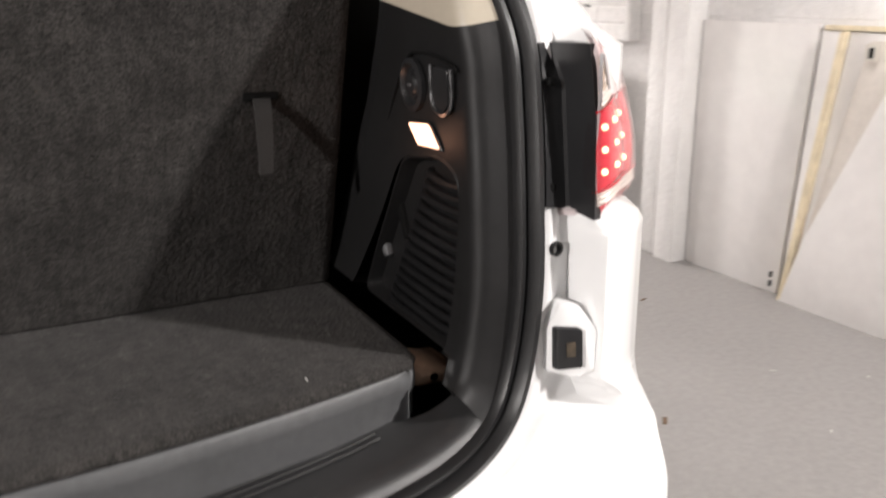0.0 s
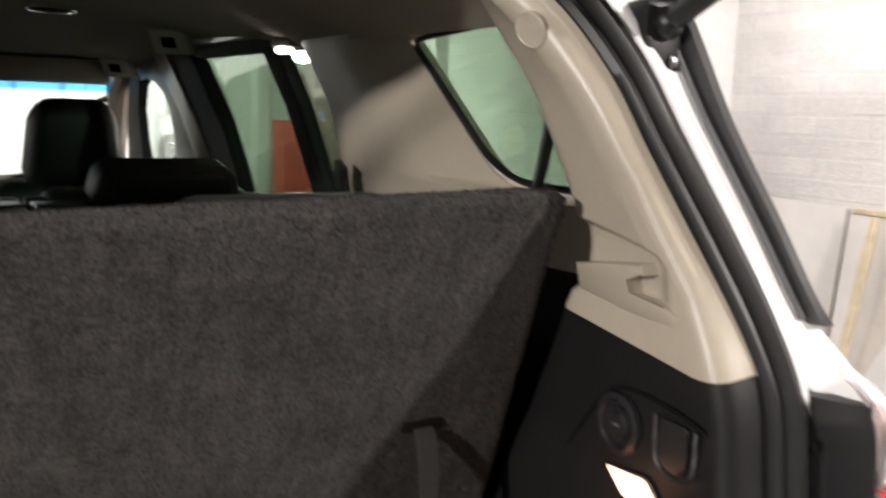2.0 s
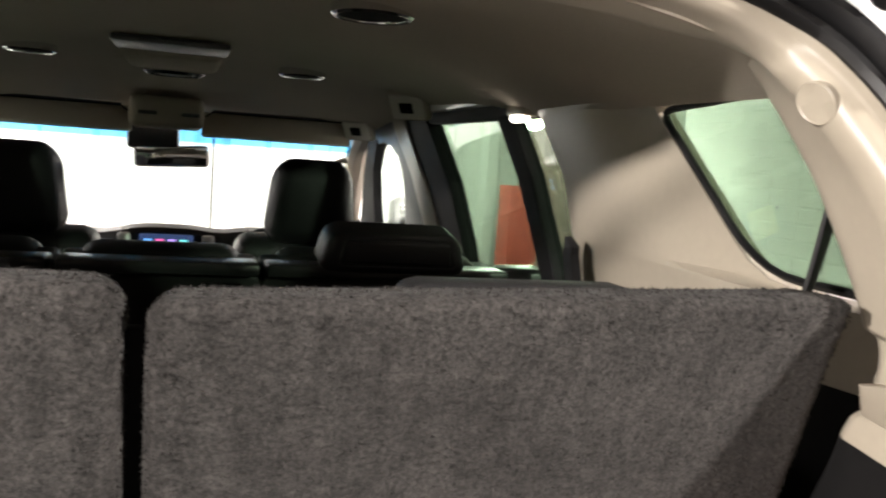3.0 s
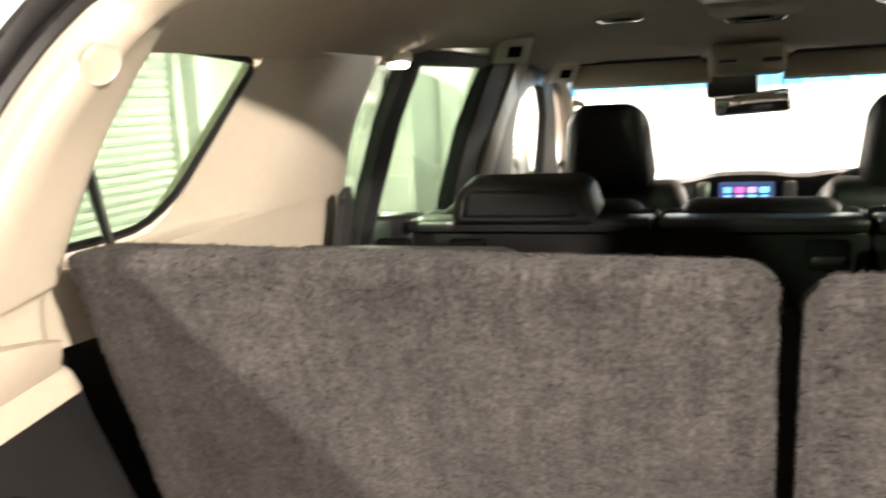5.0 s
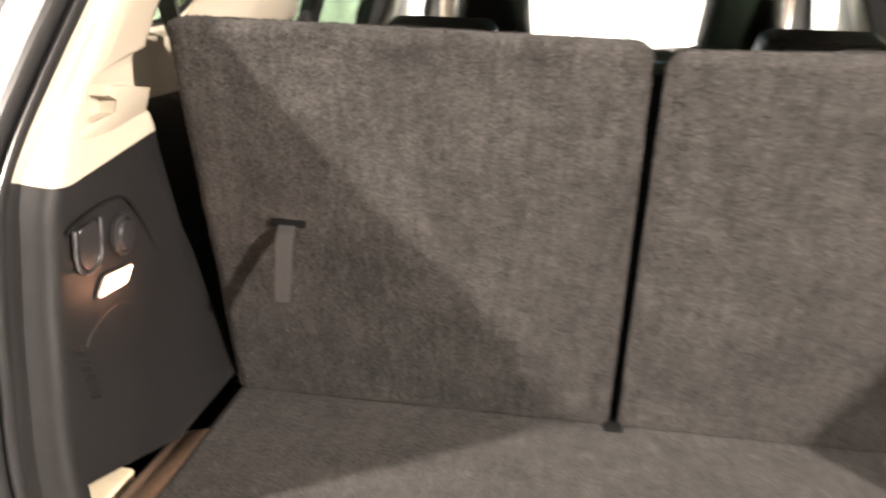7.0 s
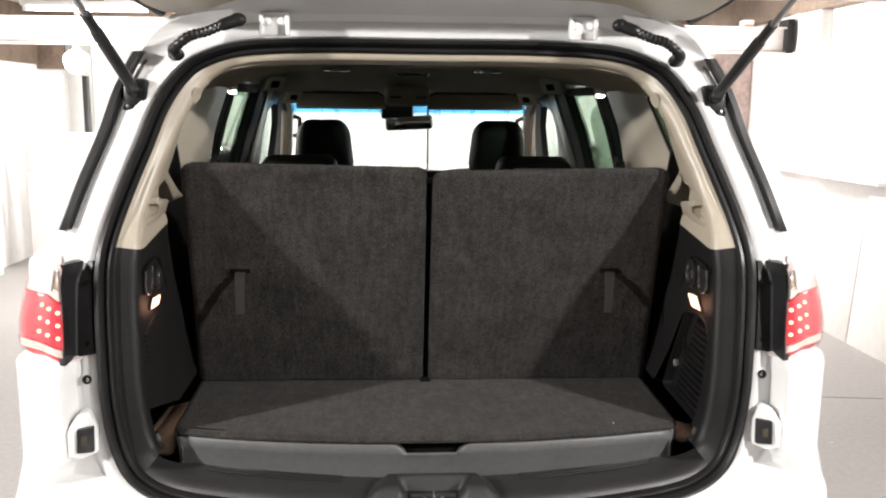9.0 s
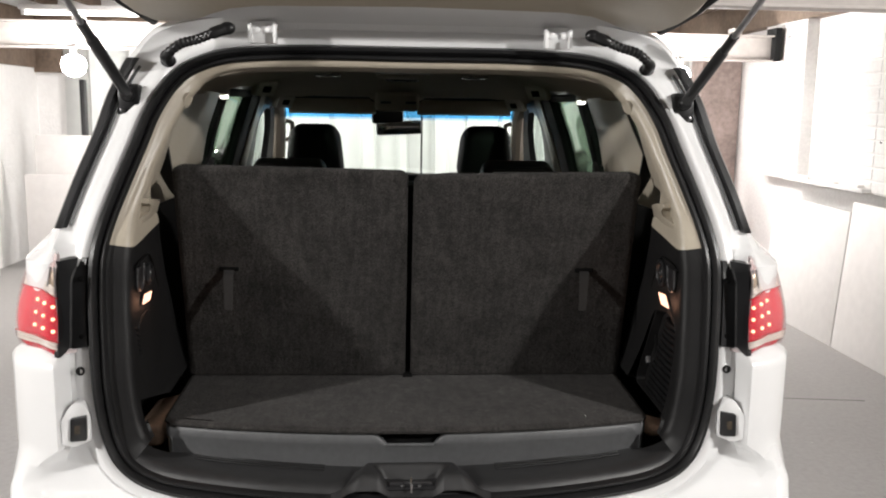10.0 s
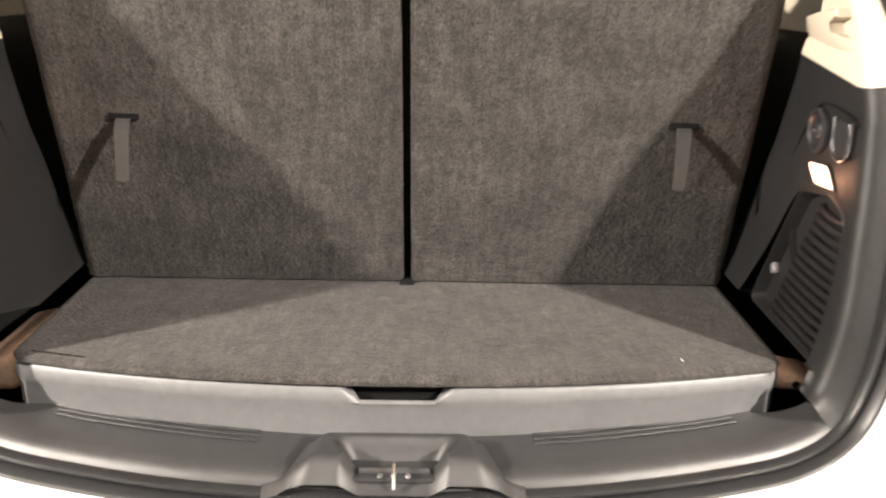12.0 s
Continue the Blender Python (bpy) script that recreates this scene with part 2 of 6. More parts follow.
TUBE = make("lit_tube", (1, 1, 1), emit=(1.0, 0.97, 0.92, 12.0))
BULB = make("lit_bulb", (1, 1, 1), emit=(1.0, 0.97, 0.92, 60.0))
DISPLAY = make("black_display_glass", (0.01, 0.012, 0.02), rough=0.1, emit=(0.12, 0.22, 0.55, 0.12))
ICON_BLUE = make("blue_screen_tile", (0.1, 0.3, 0.8), emit=(0.12, 0.40, 0.95, 0.6))
ICON_RED = make("red_screen_tile", (0.8, 0.1, 0.3), emit=(0.85, 0.12, 0.40, 0.6))
ICON_VIOLET = make("violet_screen_tile", (0.5, 0.3, 0.9), emit=(0.45, 0.30, 0.95, 0.6))
ICON_TEAL = make("teal_screen_tile", (0.1, 0.7, 0.8), emit=(0.15, 0.75, 0.75, 0.6))
YELLOW = make("yellow_tag", (0.50, 0.39, 0.09), rough=0.7)
TYRE = make("tyre_rubber", (0.02, 0.02, 0.02), rough=0.85, spread=0.3)
MIRROR = make("mirror_glass", (0.8, 0.8, 0.8), rough=0.02, metal=1.0, spread=0.0)


# ---- mesh tools ----
def mesh_object(name, verts, faces, material, parent=None, label="", smooth=True):
    me = bpy.data.meshes.new(name)
    me.from_pydata([tuple(v) for v in verts], [], faces)
    me.validate()
    bm = bmesh.new()
    bm.from_mesh(me)
    return part(name, bm, material, parent, label, smooth)


def part(name, bm, material, parent=None, label="", smooth=True, sharp=35):
    """Links a bmesh as one mesh object under its thing."""
    bmesh.ops.remove_doubles(bm, verts=bm.verts, dist=1e-5)
    bmesh.ops.recalc_face_normals(bm, faces=bm.faces)
    me = bpy.data.meshes.new(name)
    bm.to_mesh(me)
    bm.free()
    me.materials.append(material)
    if smooth:
        me.shade_smooth()
        me.set_sharp_from_angle(angle=radians(sharp))
    ob = new(name, me)
    if parent:
        ob.parent = parent
    if label:
        ob["label"] = label
    return ob


def add_box(bm, lo, hi, bevel=0.0, segments=2, turn=None):
    verts = bmesh.ops.create_cube(bm, size=1.0)["verts"]
    lo, hi = Vector(lo), Vector(hi)
    mid = (lo + hi) / 2
    for v in verts:
        v.co = Vector([v.co[k] * (hi[k] - lo[k]) for k in range(3)])
    if bevel:
        edges = list({e for v in verts for e in v.link_edges})
        made = bmesh.ops.bevel(bm, geom=edges, offset=bevel, segments=segments, profile=0.5, affect="EDGES")
        verts = list(set(made["verts"]) | {v for v in verts if v.is_valid})
    m = Matrix.Translation(mid) @ (turn.to_4x4() if turn else Matrix())
    for v in verts:
        v.co = m @ v.co
    return verts


def box(name, lo, hi, material, parent=None, label="", bevel=0.004, turn=None, segments=2):
    bm = bmesh.new()
    add_box(bm, lo, hi, bevel, segments, turn)
    return part(name, bm, material, parent, label)


def add_prism(bm, outline, depth, to_world):
    """A flat outline (u, v) pushed to depth w; to_world(u, v, w) lays it into the place."""
    a = [bm.verts.new(to_world(u, v, 0)) for u, v in outline]
    b = [bm.verts.new(to_world(u, v, depth)) for u, v in outline]
    bm.faces.new(a)
    bm.faces.new(b[::-1])
    k = len(a)
    for i in range(k):
        bm.faces.new((a[i], b[i], b[(i + 1) % k], a[(i + 1) % k]))


def prism(name, outline, depth, to_world, material, parent=None, label="", bevel=0.0, segments=2):
    bm = bmesh.new()
    add_prism(bm, outline, depth, to_world)
    if bevel:
        bmesh.ops.bevel(bm, geom=list(bm.edges), offset=bevel, segments=segments, profile=0.5, affect="EDGES")
    return part(name, bm, material, parent, label)


def grid_faces(rows, cols, wrap_rows=False, wrap_cols=False):
    out = []
    for i in range(rows if wrap_rows else rows - 1):
        for j in range(cols if wrap_cols else cols - 1):
            a, b = i * cols + j, i * cols + (j + 1) % cols
            c, d = ((i + 1) % rows) * cols + (j + 1) % cols, ((i + 1) % rows) * cols + j
            out.append((a, b, c, d))
    return out


def add_tube(bm, path, radius, sides=10, flat=1.0, caps=True):
    """A round bar along a path; radius may be a list."""
    pts = [Vector(p) for p in path]
    rings = []
    up = Vector((0, 0, 1))
    for i, p in enumerate(pts):
        t = (pts[min(i + 1, len(pts) - 1)] - pts[max(i - 1, 0)]).normalized()
        side = t.cross(up)
        side = side.normalized() if side.length > 1e-4 else Vector((1, 0, 0))
        top = side.cross(t)
        r = radius[i] if isinstance(radius, (list, tuple)) else radius
        rings.append([bm.verts.new(p + side * math.cos(a) * r + top * math.sin(a) * r * flat)
                      for a in (2 * math.pi * k / sides for k in range(sides))])
    for a, b in zip(rings, rings[1:]):
        for k in range(sides):
            bm.faces.new((a[k], a[(k + 1) % sides], b[(k + 1) % sides], b[k]))
    if caps:
        bm.faces.new(rings[0][::-1])
        bm.faces.new(rings[-1])


def tube(name, path, radius, material, parent=None, label="", sides=10, flat=1.0):
    bm = bmesh.new()
    add_tube(bm, path, radius, sides, flat)
    return part(name, bm, material, parent, label)


def add_lathe(bm, profile, to_world, sides=24):
    """Turns a profile of (radius, height) round its axis."""
    rings = [[bm.verts.new(to_world(r * math.cos(a), r * math.sin(a), h)) for a in (2 * math.pi * k / sides for k in range(sides))]
             for r, h in profile]
    for a, b in zip(rings, rings[1:]):
        for k in range(sides):
            bm.faces.new((a[k], a[(k + 1) % sides], b[(k + 1) % sides], b[k]))
    bm.faces.new(rings[0][::-1])
    bm.faces.new(rings[-1])


def lathe(name, profile, to_world, material, parent=None, label="", sides=24):
    bm = bmesh.new()
    add_lathe(bm, profile, to_world, sides)
    return part(name, bm, material, parent, label)


def spline(points, per=4):
    """A smooth line through the points."""
    p = [np.array(q, float) for q in points]
    p = [2 * p[0] - p[1], *p, 2 * p[-1] - p[-2]]
    out = []
    for i in range(1, len(p) - 2):
        for k in range(per):
            t = k / per
            a, b, c, d = p[i - 1], p[i], p[i + 1], p[i + 2]
            out.append(0.5 * (2 * b + (c - a) * t + (2 * a - 5 * b + 4 * c - d) * t * t + (3 * b - a - 3 * c + d) * t ** 3))
    out.append(p[-2])
    return np.array(out)


def mirrored_loop(half, per=4):
    """A closed loop from its right half, given from the top middle to the bottom middle."""
    right = spline(half, per)
    left = right[1:-1][::-1] * (-1, 1, 1)
    return np.concatenate([right, left])


def rounded(points, radius, steps=4):
    """A flat outline with its corners rounded; radius may be a list."""
    out, k = [], len(points)
    for i in range(k):
        p, a, b = (Vector(points[j % k]) for j in (i, i - 1, i + 1))
        r = radius[i] if isinstance(radius, (list, tuple)) else radius
        if r <= 0:
            out.append(tuple(p))
            continue
        r = min(r, (a - p).length * 0.45, (b - p).length * 0.45)
        s, e = p + (a - p).normalized() * r, p + (b - p).normalized() * r
        for n in range(steps + 1):
            t = n / steps
            q = s * (1 - t) ** 2 + p * 2 * t * (1 - t) + e * t * t
            out.append(tuple(q))
    return out


def thing(name, label, category, place=(0, 0, 0), group=""):
    ob = new(name)
    ob.location = place
    ob.empty_display_size = 0.2
    return tagged(ob, label, category, group)


# ---- the hall ----
WALL_X, WALL_L, FRONT_Y, BACK_Y, CEIL_Z = 3.2, -3.75, 7.6, -6.0, 2.75
box("floor", (WALL_L - 0.4, BACK_Y - 0.4, -0.2), (WALL_X + 0.6, FRONT_Y + 0.4, 0), FLOOR, bevel=0)
tagged(bpy.data.objects["floor"], "grey painted concrete floor with small debris", "floor", kind="structure")
wall_east = box("wall_east", (WALL_X + 0.0022, BACK_Y, 0), (WALL_X + 0.35, FRONT_Y, CEIL_Z), MORTAR, bevel=0)
tagged(wall_east, "white painted brick wall", "wall", kind="structure")
wall_west = box("wall_west", (WALL_L - 0.3, BACK_Y, 0), (WALL_L, FRONT_Y, CEIL_Z), WALL_WHITE, bevel=0)
tagged(wall_west, "white painted wall", "wall", kind="structure")
wall_north = box("wall_north", (WALL_L, FRONT_Y, 0), (WALL_X, FRONT_Y + 0.3, CEIL_Z), WALL_WHITE, bevel=0)
tagged(wall_north, "brightly lit white wall ahead of the car", "wall", kind="structure")
# Unseen rear wall; its grey is chosen to weaken bounced light.
wall_south = box("wall_south", (WALL_L, BACK_Y - 0.3, 0), (WALL_X, BACK_Y, CEIL_Z), GREY_WALL, bevel=0)
tagged(wall_south, "unseen rear wall, kept grey to cut reflected light", "wall", kind="structure")
bm = bmesh.new()
add_box(bm, (WALL_L, BACK_Y, CEIL_Z), (WALL_X + 0.3, FRONT_Y, CEIL_Z + 0.15))
for k in range(16):
    x0 = WALL_L + 0.2 + k * 0.44
    add_box(bm, (x0, BACK_Y, CEIL_Z - 0.2), (x0 + 0.06, FRONT_Y, CEIL_Z - 0.002))
ceiling = part("ceiling", bm, JOIST)
tagged(ceiling, "dark timber ceiling with exposed joists", "ceiling", kind="structure")


def beam(y, z0, z1, x0, x1):
    """A painted steel beam with flanges across the hall."""
    t = thing("ceiling_beam", "white painted steel beam under the timber ceiling", "beam", (0, y, 0))
    for name, lo, hi in (("web", (x0, -0.012, z0 + 0.016), (x1, 0.012, z1 - 0.016)),
                         ("bottom_flange", (x0, -0.07, z0), (x1, 0.07, z0 + 0.014)), ("top_flange", (x0, -0.07, z1 - 0.014), (x1, 0.07, z1))):
        box(name, lo, hi, BEAM_PAINT, t, bevel=0.003)
    for k in range(7):
        x = x0 + 0.3 + k * (x1 - x0 - 0.6) / 6
        box("clamp", (x - 0.04, -0.05, z1), (x + 0.04, 0.05, z1 + 0.05), BEAM_PAINT, t, bevel=0.004)
    return t


beam(5.1, 1.985, 2.19, WALL_L, 3.005)
beam(2.2, 2.055, 2.26, 0.45, WALL_X)
box("beam_end_bearing", (3.09, 5.03, 1.9), (3.205, 5.2, 2.3), WALL_WHITE, bevel=0.006)
tagged(bpy.data.objects["beam_end_bearing"], "white painted bearing block on the wall", "block")
# Black block put in the gap to give it its darkness.
box("beam_end_gap_fill", (3.008, 5.02, 1.99), (3.060, 5.2, 2.25), MATTE, bevel=0.006)
tagged(bpy.data.objects["beam_end_gap_fill"], "black block standing in for the dark gap at the beam end", "pad")


def tube_fitting(x, y, z, along_y, length=1.2):
    """A batten with one bare tube."""
    t = thing("batten_light", "white batten light with one lit bare tube", "light", (x, y, z), "batten lights")
    w = length / 2
    a, b = ((-0.035, -w, 0.03), (0.035, w, 0.08)) if along_y else ((-w, -0.035, 0.03), (w, 0.035, 0.08))
    box("housing", a, b, WALL_WHITE, t, bevel=0.006)
    p, q = ((0, -w + 0.04, 0), (0, w - 0.04, 0)) if along_y else ((-w + 0.04, 0, 0), (w - 0.04, 0, 0))
    tube("tube", [p, q], 0.014, TUBE, t, "lit bare tube")
    for e in (p, q):
        tube("hanger", [(e[0] * 0.8, e[1] * 0.8, 0.075), (e[0] * 0.8, e[1] * 0.8, CEIL_Z - z)], 0.004, STEEL, t, "thin steel hanger", 6)
        box("tube_holder", (e[0] - 0.02, e[1] - 0.02, -0.02), (e[0] + 0.02, e[1] + 0.02, 0.035), WALL_WHITE, t, bevel=0.003)
    return t


# Unseen fittings placed for the added front lamps.
for side in (-1, 1):
    tube_fitting(side * 1.5, 6.4, 2.45, False)
for x, y, z, watts in SIDE_LIGHTS:
    tube_fitting(x, y, z, True, 0.6)
# Unseen fittings added to carry the wall fill lamps.
tube_fitting(1.9, 1.0, 2.43, True)
tube_fitting(-2.1, 1.2, 2.43, True)
# Unseen fitting added to carry the rear fill lamp.
tube_fitting(0, -1.35, 2.615, False)
tube_fitting(-3.0, 6.9, 2.42, False)


def bulb(x, y, z):
    t = thing("hanging_bulb", "bright bare bulb hung under the steel beam", "light", (x, y, z), "beam bulbs")
    lathe("globe", [(0.004, -0.10), (0.04, -0.092), (0.075, -0.06), (0.090, -0.01), (0.075, 0.035), (0.04, 0.058), (0.02, 0.062)], lambda a, b, h: (a, b, h), BULB, t, "lit glass globe", 16)
    lathe("socket", [(0.022, 0.06), (0.024, 0.12), (0.01, 0.135)], lambda a, b, h: (a, b, h), WALL_WHITE, t, "white socket", 14)
    tube("arm", [(0, 0, 0.13), (0, 0.1, 0.15), (0, 0.28, 0.15)], 0.008, WALL_WHITE, t)
    return t


for side in (-1, 1):
    bulb(side * 2.255 - 0.105, 4.75, 1.86)


# ---- the car ----
car = thing("car", "white seven-seat car with its tailgate raised and third row upright", "car")

OPEN_HALF = [(0, .275, 1.712), (.25, .274, 1.712), (.42, .268, 1.702), (.515, .25, 1.672), (.563, .222, 1.629), (.60, .18, 1.56), (.625, .142, 1.483),
             (.654, .098, 1.395), (.677, .058, 1.313), (.689, .033, 1.245), (.692, .022, 1.165), (.689, .008, 1.065), (.683, -.004, .955),
             (.665, -.01, .85), (.63, -.02, .787), (.563, -.038, .75), (.457, -.063, .736), (.25, -.1, .728), (0, -.115, .722)]
CORNER_HALF = [(0, .20, 1.775), (.25, .20, 1.775), (.44, .205, 1.77), (.57, .22, 1.745), (.63, .22, 1.69), (.675, .19, 1.60), (.705, .155, 1.50),
               (.738, .11, 1.40), (.762, .065, 1.31), (.768, .006, 1.256), (.79, .0, 1.165), (.80, -.005, 1.065), (.842, -.012, .955), (.850, -.03, .85),
               (.848, -.06, .76), (.80, -.12, .70), (.62, -.17, .69), (.3, -.19, .685), (0, -.195, .68)]
FAR_HALF = [(0, .55, 1.80), (.25, .55, 1.80), (.44, .55, 1.79), (.58, .53, 1.76), (.645, .46, 1.70), (.685, .40, 1.60), (.715, .34, 1.50), (.748, .28, 1.40),
            (.79, .26, 1.315), (.875, .36, 1.27), (.885, .36, 1.17), (.892, .36, 1.06), (.896, .36, .95), (.896, .3, .8), (.89, .2, .62), (.84, -.07, .45),
            (.64, -.17, .40), (.3, -.195, .38), (0, -.2, .37)]
PER = 10
OPEN, CORNER, FAR = (mirrored_loop(h, PER) for h in (OPEN_HALF, CORNER_HALF, FAR_HALF))
STATIONS = len(OPEN)
TANGENT = np.roll(OPEN, -1, 0) - np.roll(OPEN, 1, 0)
TANGENT /= np.linalg.norm(TANGENT, axis=1)[:, None]
DEPTH = np.array([0.0, 1.0, 0.0]) - TANGENT * TANGENT[:, 1:2]
DEPTH /= np.linalg.norm(DEPTH, axis=1)[:, None]
INWARD = np.cross(DEPTH, TANGENT)
INWARD *= np.sign(((np.array([0.0, 0.1, 1.2]) - OPEN) * INWARD).sum(1))[:, None]


def swept(i, n, d):
    """The point n metres inwards of the opening's edge and d metres into the car, at a station."""
    return OPEN[i] + INWARD[i] * n + np.array([0, d, 0]) + DEPTH[i] * 0


def sweep_ring(name, profile, material, label="", closed=True, parent=car):
    verts = [swept(i, n, d) for i in range(STATIONS) for n, d in profile]
    return mesh_object(name, verts, grid_faces(STATIONS, len(profile), True, closed), material, parent, label)


# The painted frame round the opening, from the seal out to the sides, roof and bumper.
LENS_PLAN = [(0.7395, 0.0), (0.741, -0.039), (0.748, -0.0445), (0.760, -0.0455), (0.775, -0.039), (0.791, -0.0285), (0.809, -0.0155), (0.830, -0.003), (0.855, 0.022), (0.876, 0.08), (0.889, 0.17), (0.897, 0.24)]
STEP_BODY = ((0.7355, 0.002), (0.7415, -0.050), (0.748, -0.059), (0.785, -0.050), (0.816, -0.028), (0.849, -0.004), (0.881, 0.06))
STEP_LAMP = ((0.7365, 0.010), (0.745, -0.020), (0.752, -0.024), (0.776, -0.018), (0.800, 0.0), (0.825, 0.025), (0.845, 0.08))
rows = []
for i in range(STATIONS):
    a, c, f = OPEN[i], CORNER[i], FAR[i]
    base = swept(i, -0.038, 0.004)
    lip = min(1.0, np.linalg.norm(c - base) / 0.05)
    way = (c - a) / (np.linalg.norm(c - a) + 1e-6)
    out = [base * 0.55 + c * 0.45 + np.array([0, 0.006, 0]) * lip, base * 0.3 + c * 0.7, base * 0.12 + c * 0.88 + np.array([0, -0.004, 0]),
           c * 0.98 + f * 0.02, c * 0.93 + f * 0.07 + way * 0.008, c * 0.84 + f * 0.16 + way * 0.012, c * 0.5 + f * 0.5 + way * 0.014]
    z = a[2]
    body = float(np.interp(z, [0.79, 0.84, 1.03, 1.045], [0, 1, 1, 0])) if z < 1.2 and abs(a[0]) > 0.6 else 0.0
    lamp = float(np.interp(z, [1.03, 1.045, 1.238, 1.25], [0, 1, 1, 0])) if abs(a[0]) > 0.6 else 0.0
    s = 1 if a[0] > 0 else -1
    for k in range(7):
        own = max(0.0, 1 - body - lamp)
        b, m = (np.array([s * t[k][0], t[k][1], z]) for t in (STEP_BODY, STEP_LAMP))
        out[k] = out[k] * own + b * body + m * lamp
    rows.append([swept(i, 0.012, 0.02), swept(i, 0.0, 0.0), swept(i, -0.012, -0.006), swept(i, -0.026, -0.006), base, *out, f])
verts = [v for r in rows for v in r]
mesh_object("rear_frame", verts, grid_faces(STATIONS, len(rows[0]), True), PAINT, car, "white painted body frame round the tailgate opening")
bpy.data.objects["rear_frame"].data.set_sharp_from_angle(angle=radians(50))
sweep_ring("tailgate_seal", [(0.0, 0.004), (-0.003, -0.01), (0.002, -0.022), (0.010, -0.024), (0.016, -0.016), (0.0185, -0.006), (0.022, -0.012), (0.028, -0.013),
                             (0.033, -0.006), (0.034, 0.01), (0.016, 0.016)], RUBBER, "black rubber weatherstrip")


for side in (-1, 1):
    idx = [i for i in range(STATIONS) if OPEN[i][0] * side > 0.5 and 1.30 < CORNER[i][2] < 1.68]
    idx.sort(key=lambda i: -OPEN[i][2])
    bm = bmesh.new()
    out = Vector((side, 0, 0))
    ring = []
    for i in idx:
        c = Vector(CORNER[i])
        ring.append([bm.verts.new(c + Vector((side * u, v, 0))) for u, v in ((-0.017, -0.002), (-0.010, -0.018), (0.004, -0.017), (0.012, 0.0), (0.010, 0.05), (-0.015, 0.05))])
    for a, b in zip(ring, ring[1:]):
        for k in range(6):
            bm.faces.new((a[k], a[(k + 1) % 6], b[(k + 1) % 6], b[k]))
    bm.faces.new(ring[0])
    bm.faces.new(ring[-1][::-1])
    part("pillar_moulding", bm, SATIN, car, "black moulding along the rear pillar")
    bm = bmesh.new()
    path = []
    for i in idx:
        b = swept(i, -0.038, 0.004)
        path.append(Vector(b * 0.5 + CORNER[i] * 0.5 + np.array([0, -0.001, 0])))
    add_tube(bm, path, 0.0035, 6)
    part("pillar_seam", bm, GREY_PLASTIC, car, "dark seam in the painted pillar")



def trim_point(i, n, d, shear=True):
    p = swept(i, n, d)
    if shear:
        p[2] += (0.009 + 0.036 * np.clip((d - 0.03) / 0.19, 0, 1.2)) * np.clip(1 - abs(p[2] - 1.27) / 0.12, 0, 1)
    return p


def reach(z):
    """How far the inner trim runs forward from the opening's edge."""
    return float(np.interp(z, [0.842, 0.860, 0.95, 1.10, 1.27, 1.305, 1.326, 1.346, 1.368, 1.394, 1.409, 1.432, 1.454, 1.476, 1.516, 1.554, 1.60, 1.638, 1.66, 1.70, 1.72],
                           [0.047, 0.455, 0.42, 0.335, 0.217, 0.187, 0.176, 0.163, 0.150, 0.142, 0.136, 0.128, 0.122, 0.119, 0.119, 0.121, 0.122, 0.126, 0.118, 0.085, 0.06]))


def edge_fall(z):
    """How far the front edge of the pillar trim falls back towards the body."""
    return float(np.interp(z, [1.32, 1.346, 1.367, 1.388, 1.409, 1.454, 1.497, 1.554, 1.608, 1.638, 1.652, 1.69, 1.70],
                           [0.0, -0.001, 0.004, 0.011, 0.013, 0.011, 0.0165, 0.0235, 0.031, 0.040, 0.045, 0.006, 0.0]))


# Inner trim: beige above, black at the sides below.
def inner_trim(name, choose, material, label, steps):
    idx = [i for i in range(STATIONS) if choose(OPEN[i])]
    runs, run = [], []
    for k, i in enumerate(idx):
        if run and i != run[-1] + 1:
            runs.append(run)
            run = []
        run.append(i)
    runs.append(run)
    if len(runs) > 1 and runs[0][0] == 0 and runs[-1][-1] == STATIONS - 1:
        runs = [runs[-1] + runs[0]] + runs[1:-1]
    for run in runs:
        rows = []
        for i in run:
            z = OPEN[i][2]
            c = float(np.interp(z, [1.27, 1.34, 1.45, 1.58, 1.65, 1.69], [0.080, 0.066, 0.060, 0.064, 0.062, 0.05]))
            r = reach(z)
            fade = edge_fall(z)
            e = max(c - 0.020, 0.044)
            prof = [(0.028, 0.004), (0.032, -0.002), (0.037, 0.0), (0.040, 0.001), (0.5 * (0.040 + e), 0.0022), (e, 0.0040)]
            prof += [(e + (c - e) * math.sin(f), 0.0040 + 0.0215 * (1 - math.cos(f))) for f in (0.35, 0.7, 1.0, 1.3, math.pi / 2)] + [(c + 0.001, 0.034)]
            prof += [(c + 0.001 + (0.005 - fade) * k / steps, 0.034 + (r - 0.042) * k / steps) for k in range(1, steps + 1)]
            prof += [(c - fade + 0.003, r - 0.002), (c - fade - 0.004, r + 0.001), (c - fade - 0.06, r + 0.004)]
            rows.append([trim_point(i, n, d) for n, d in prof])
        verts = [v for r in rows for v in r]
        trim = mesh_object(name, verts, grid_faces(len(rows), len(rows[0])), material, car, label)
        trim.data.set_sharp_from_angle(angle=radians(48))


LOOP_EDGE = 1.268
BORDER = min((p[2] for p in OPEN), key=lambda z: abs(z - LOOP_EDGE))
inner_trim("upper_trim", lambda p: p[2] > BORDER - 0.001, BEIGE, "beige plastic trim of the rear pillars and roof edge", 6)
inner_trim("cargo_side_trim", lambda p: 0.775 < p[2] < BORDER + 0.001, BLACK, "black plastic cargo side lining", 8)
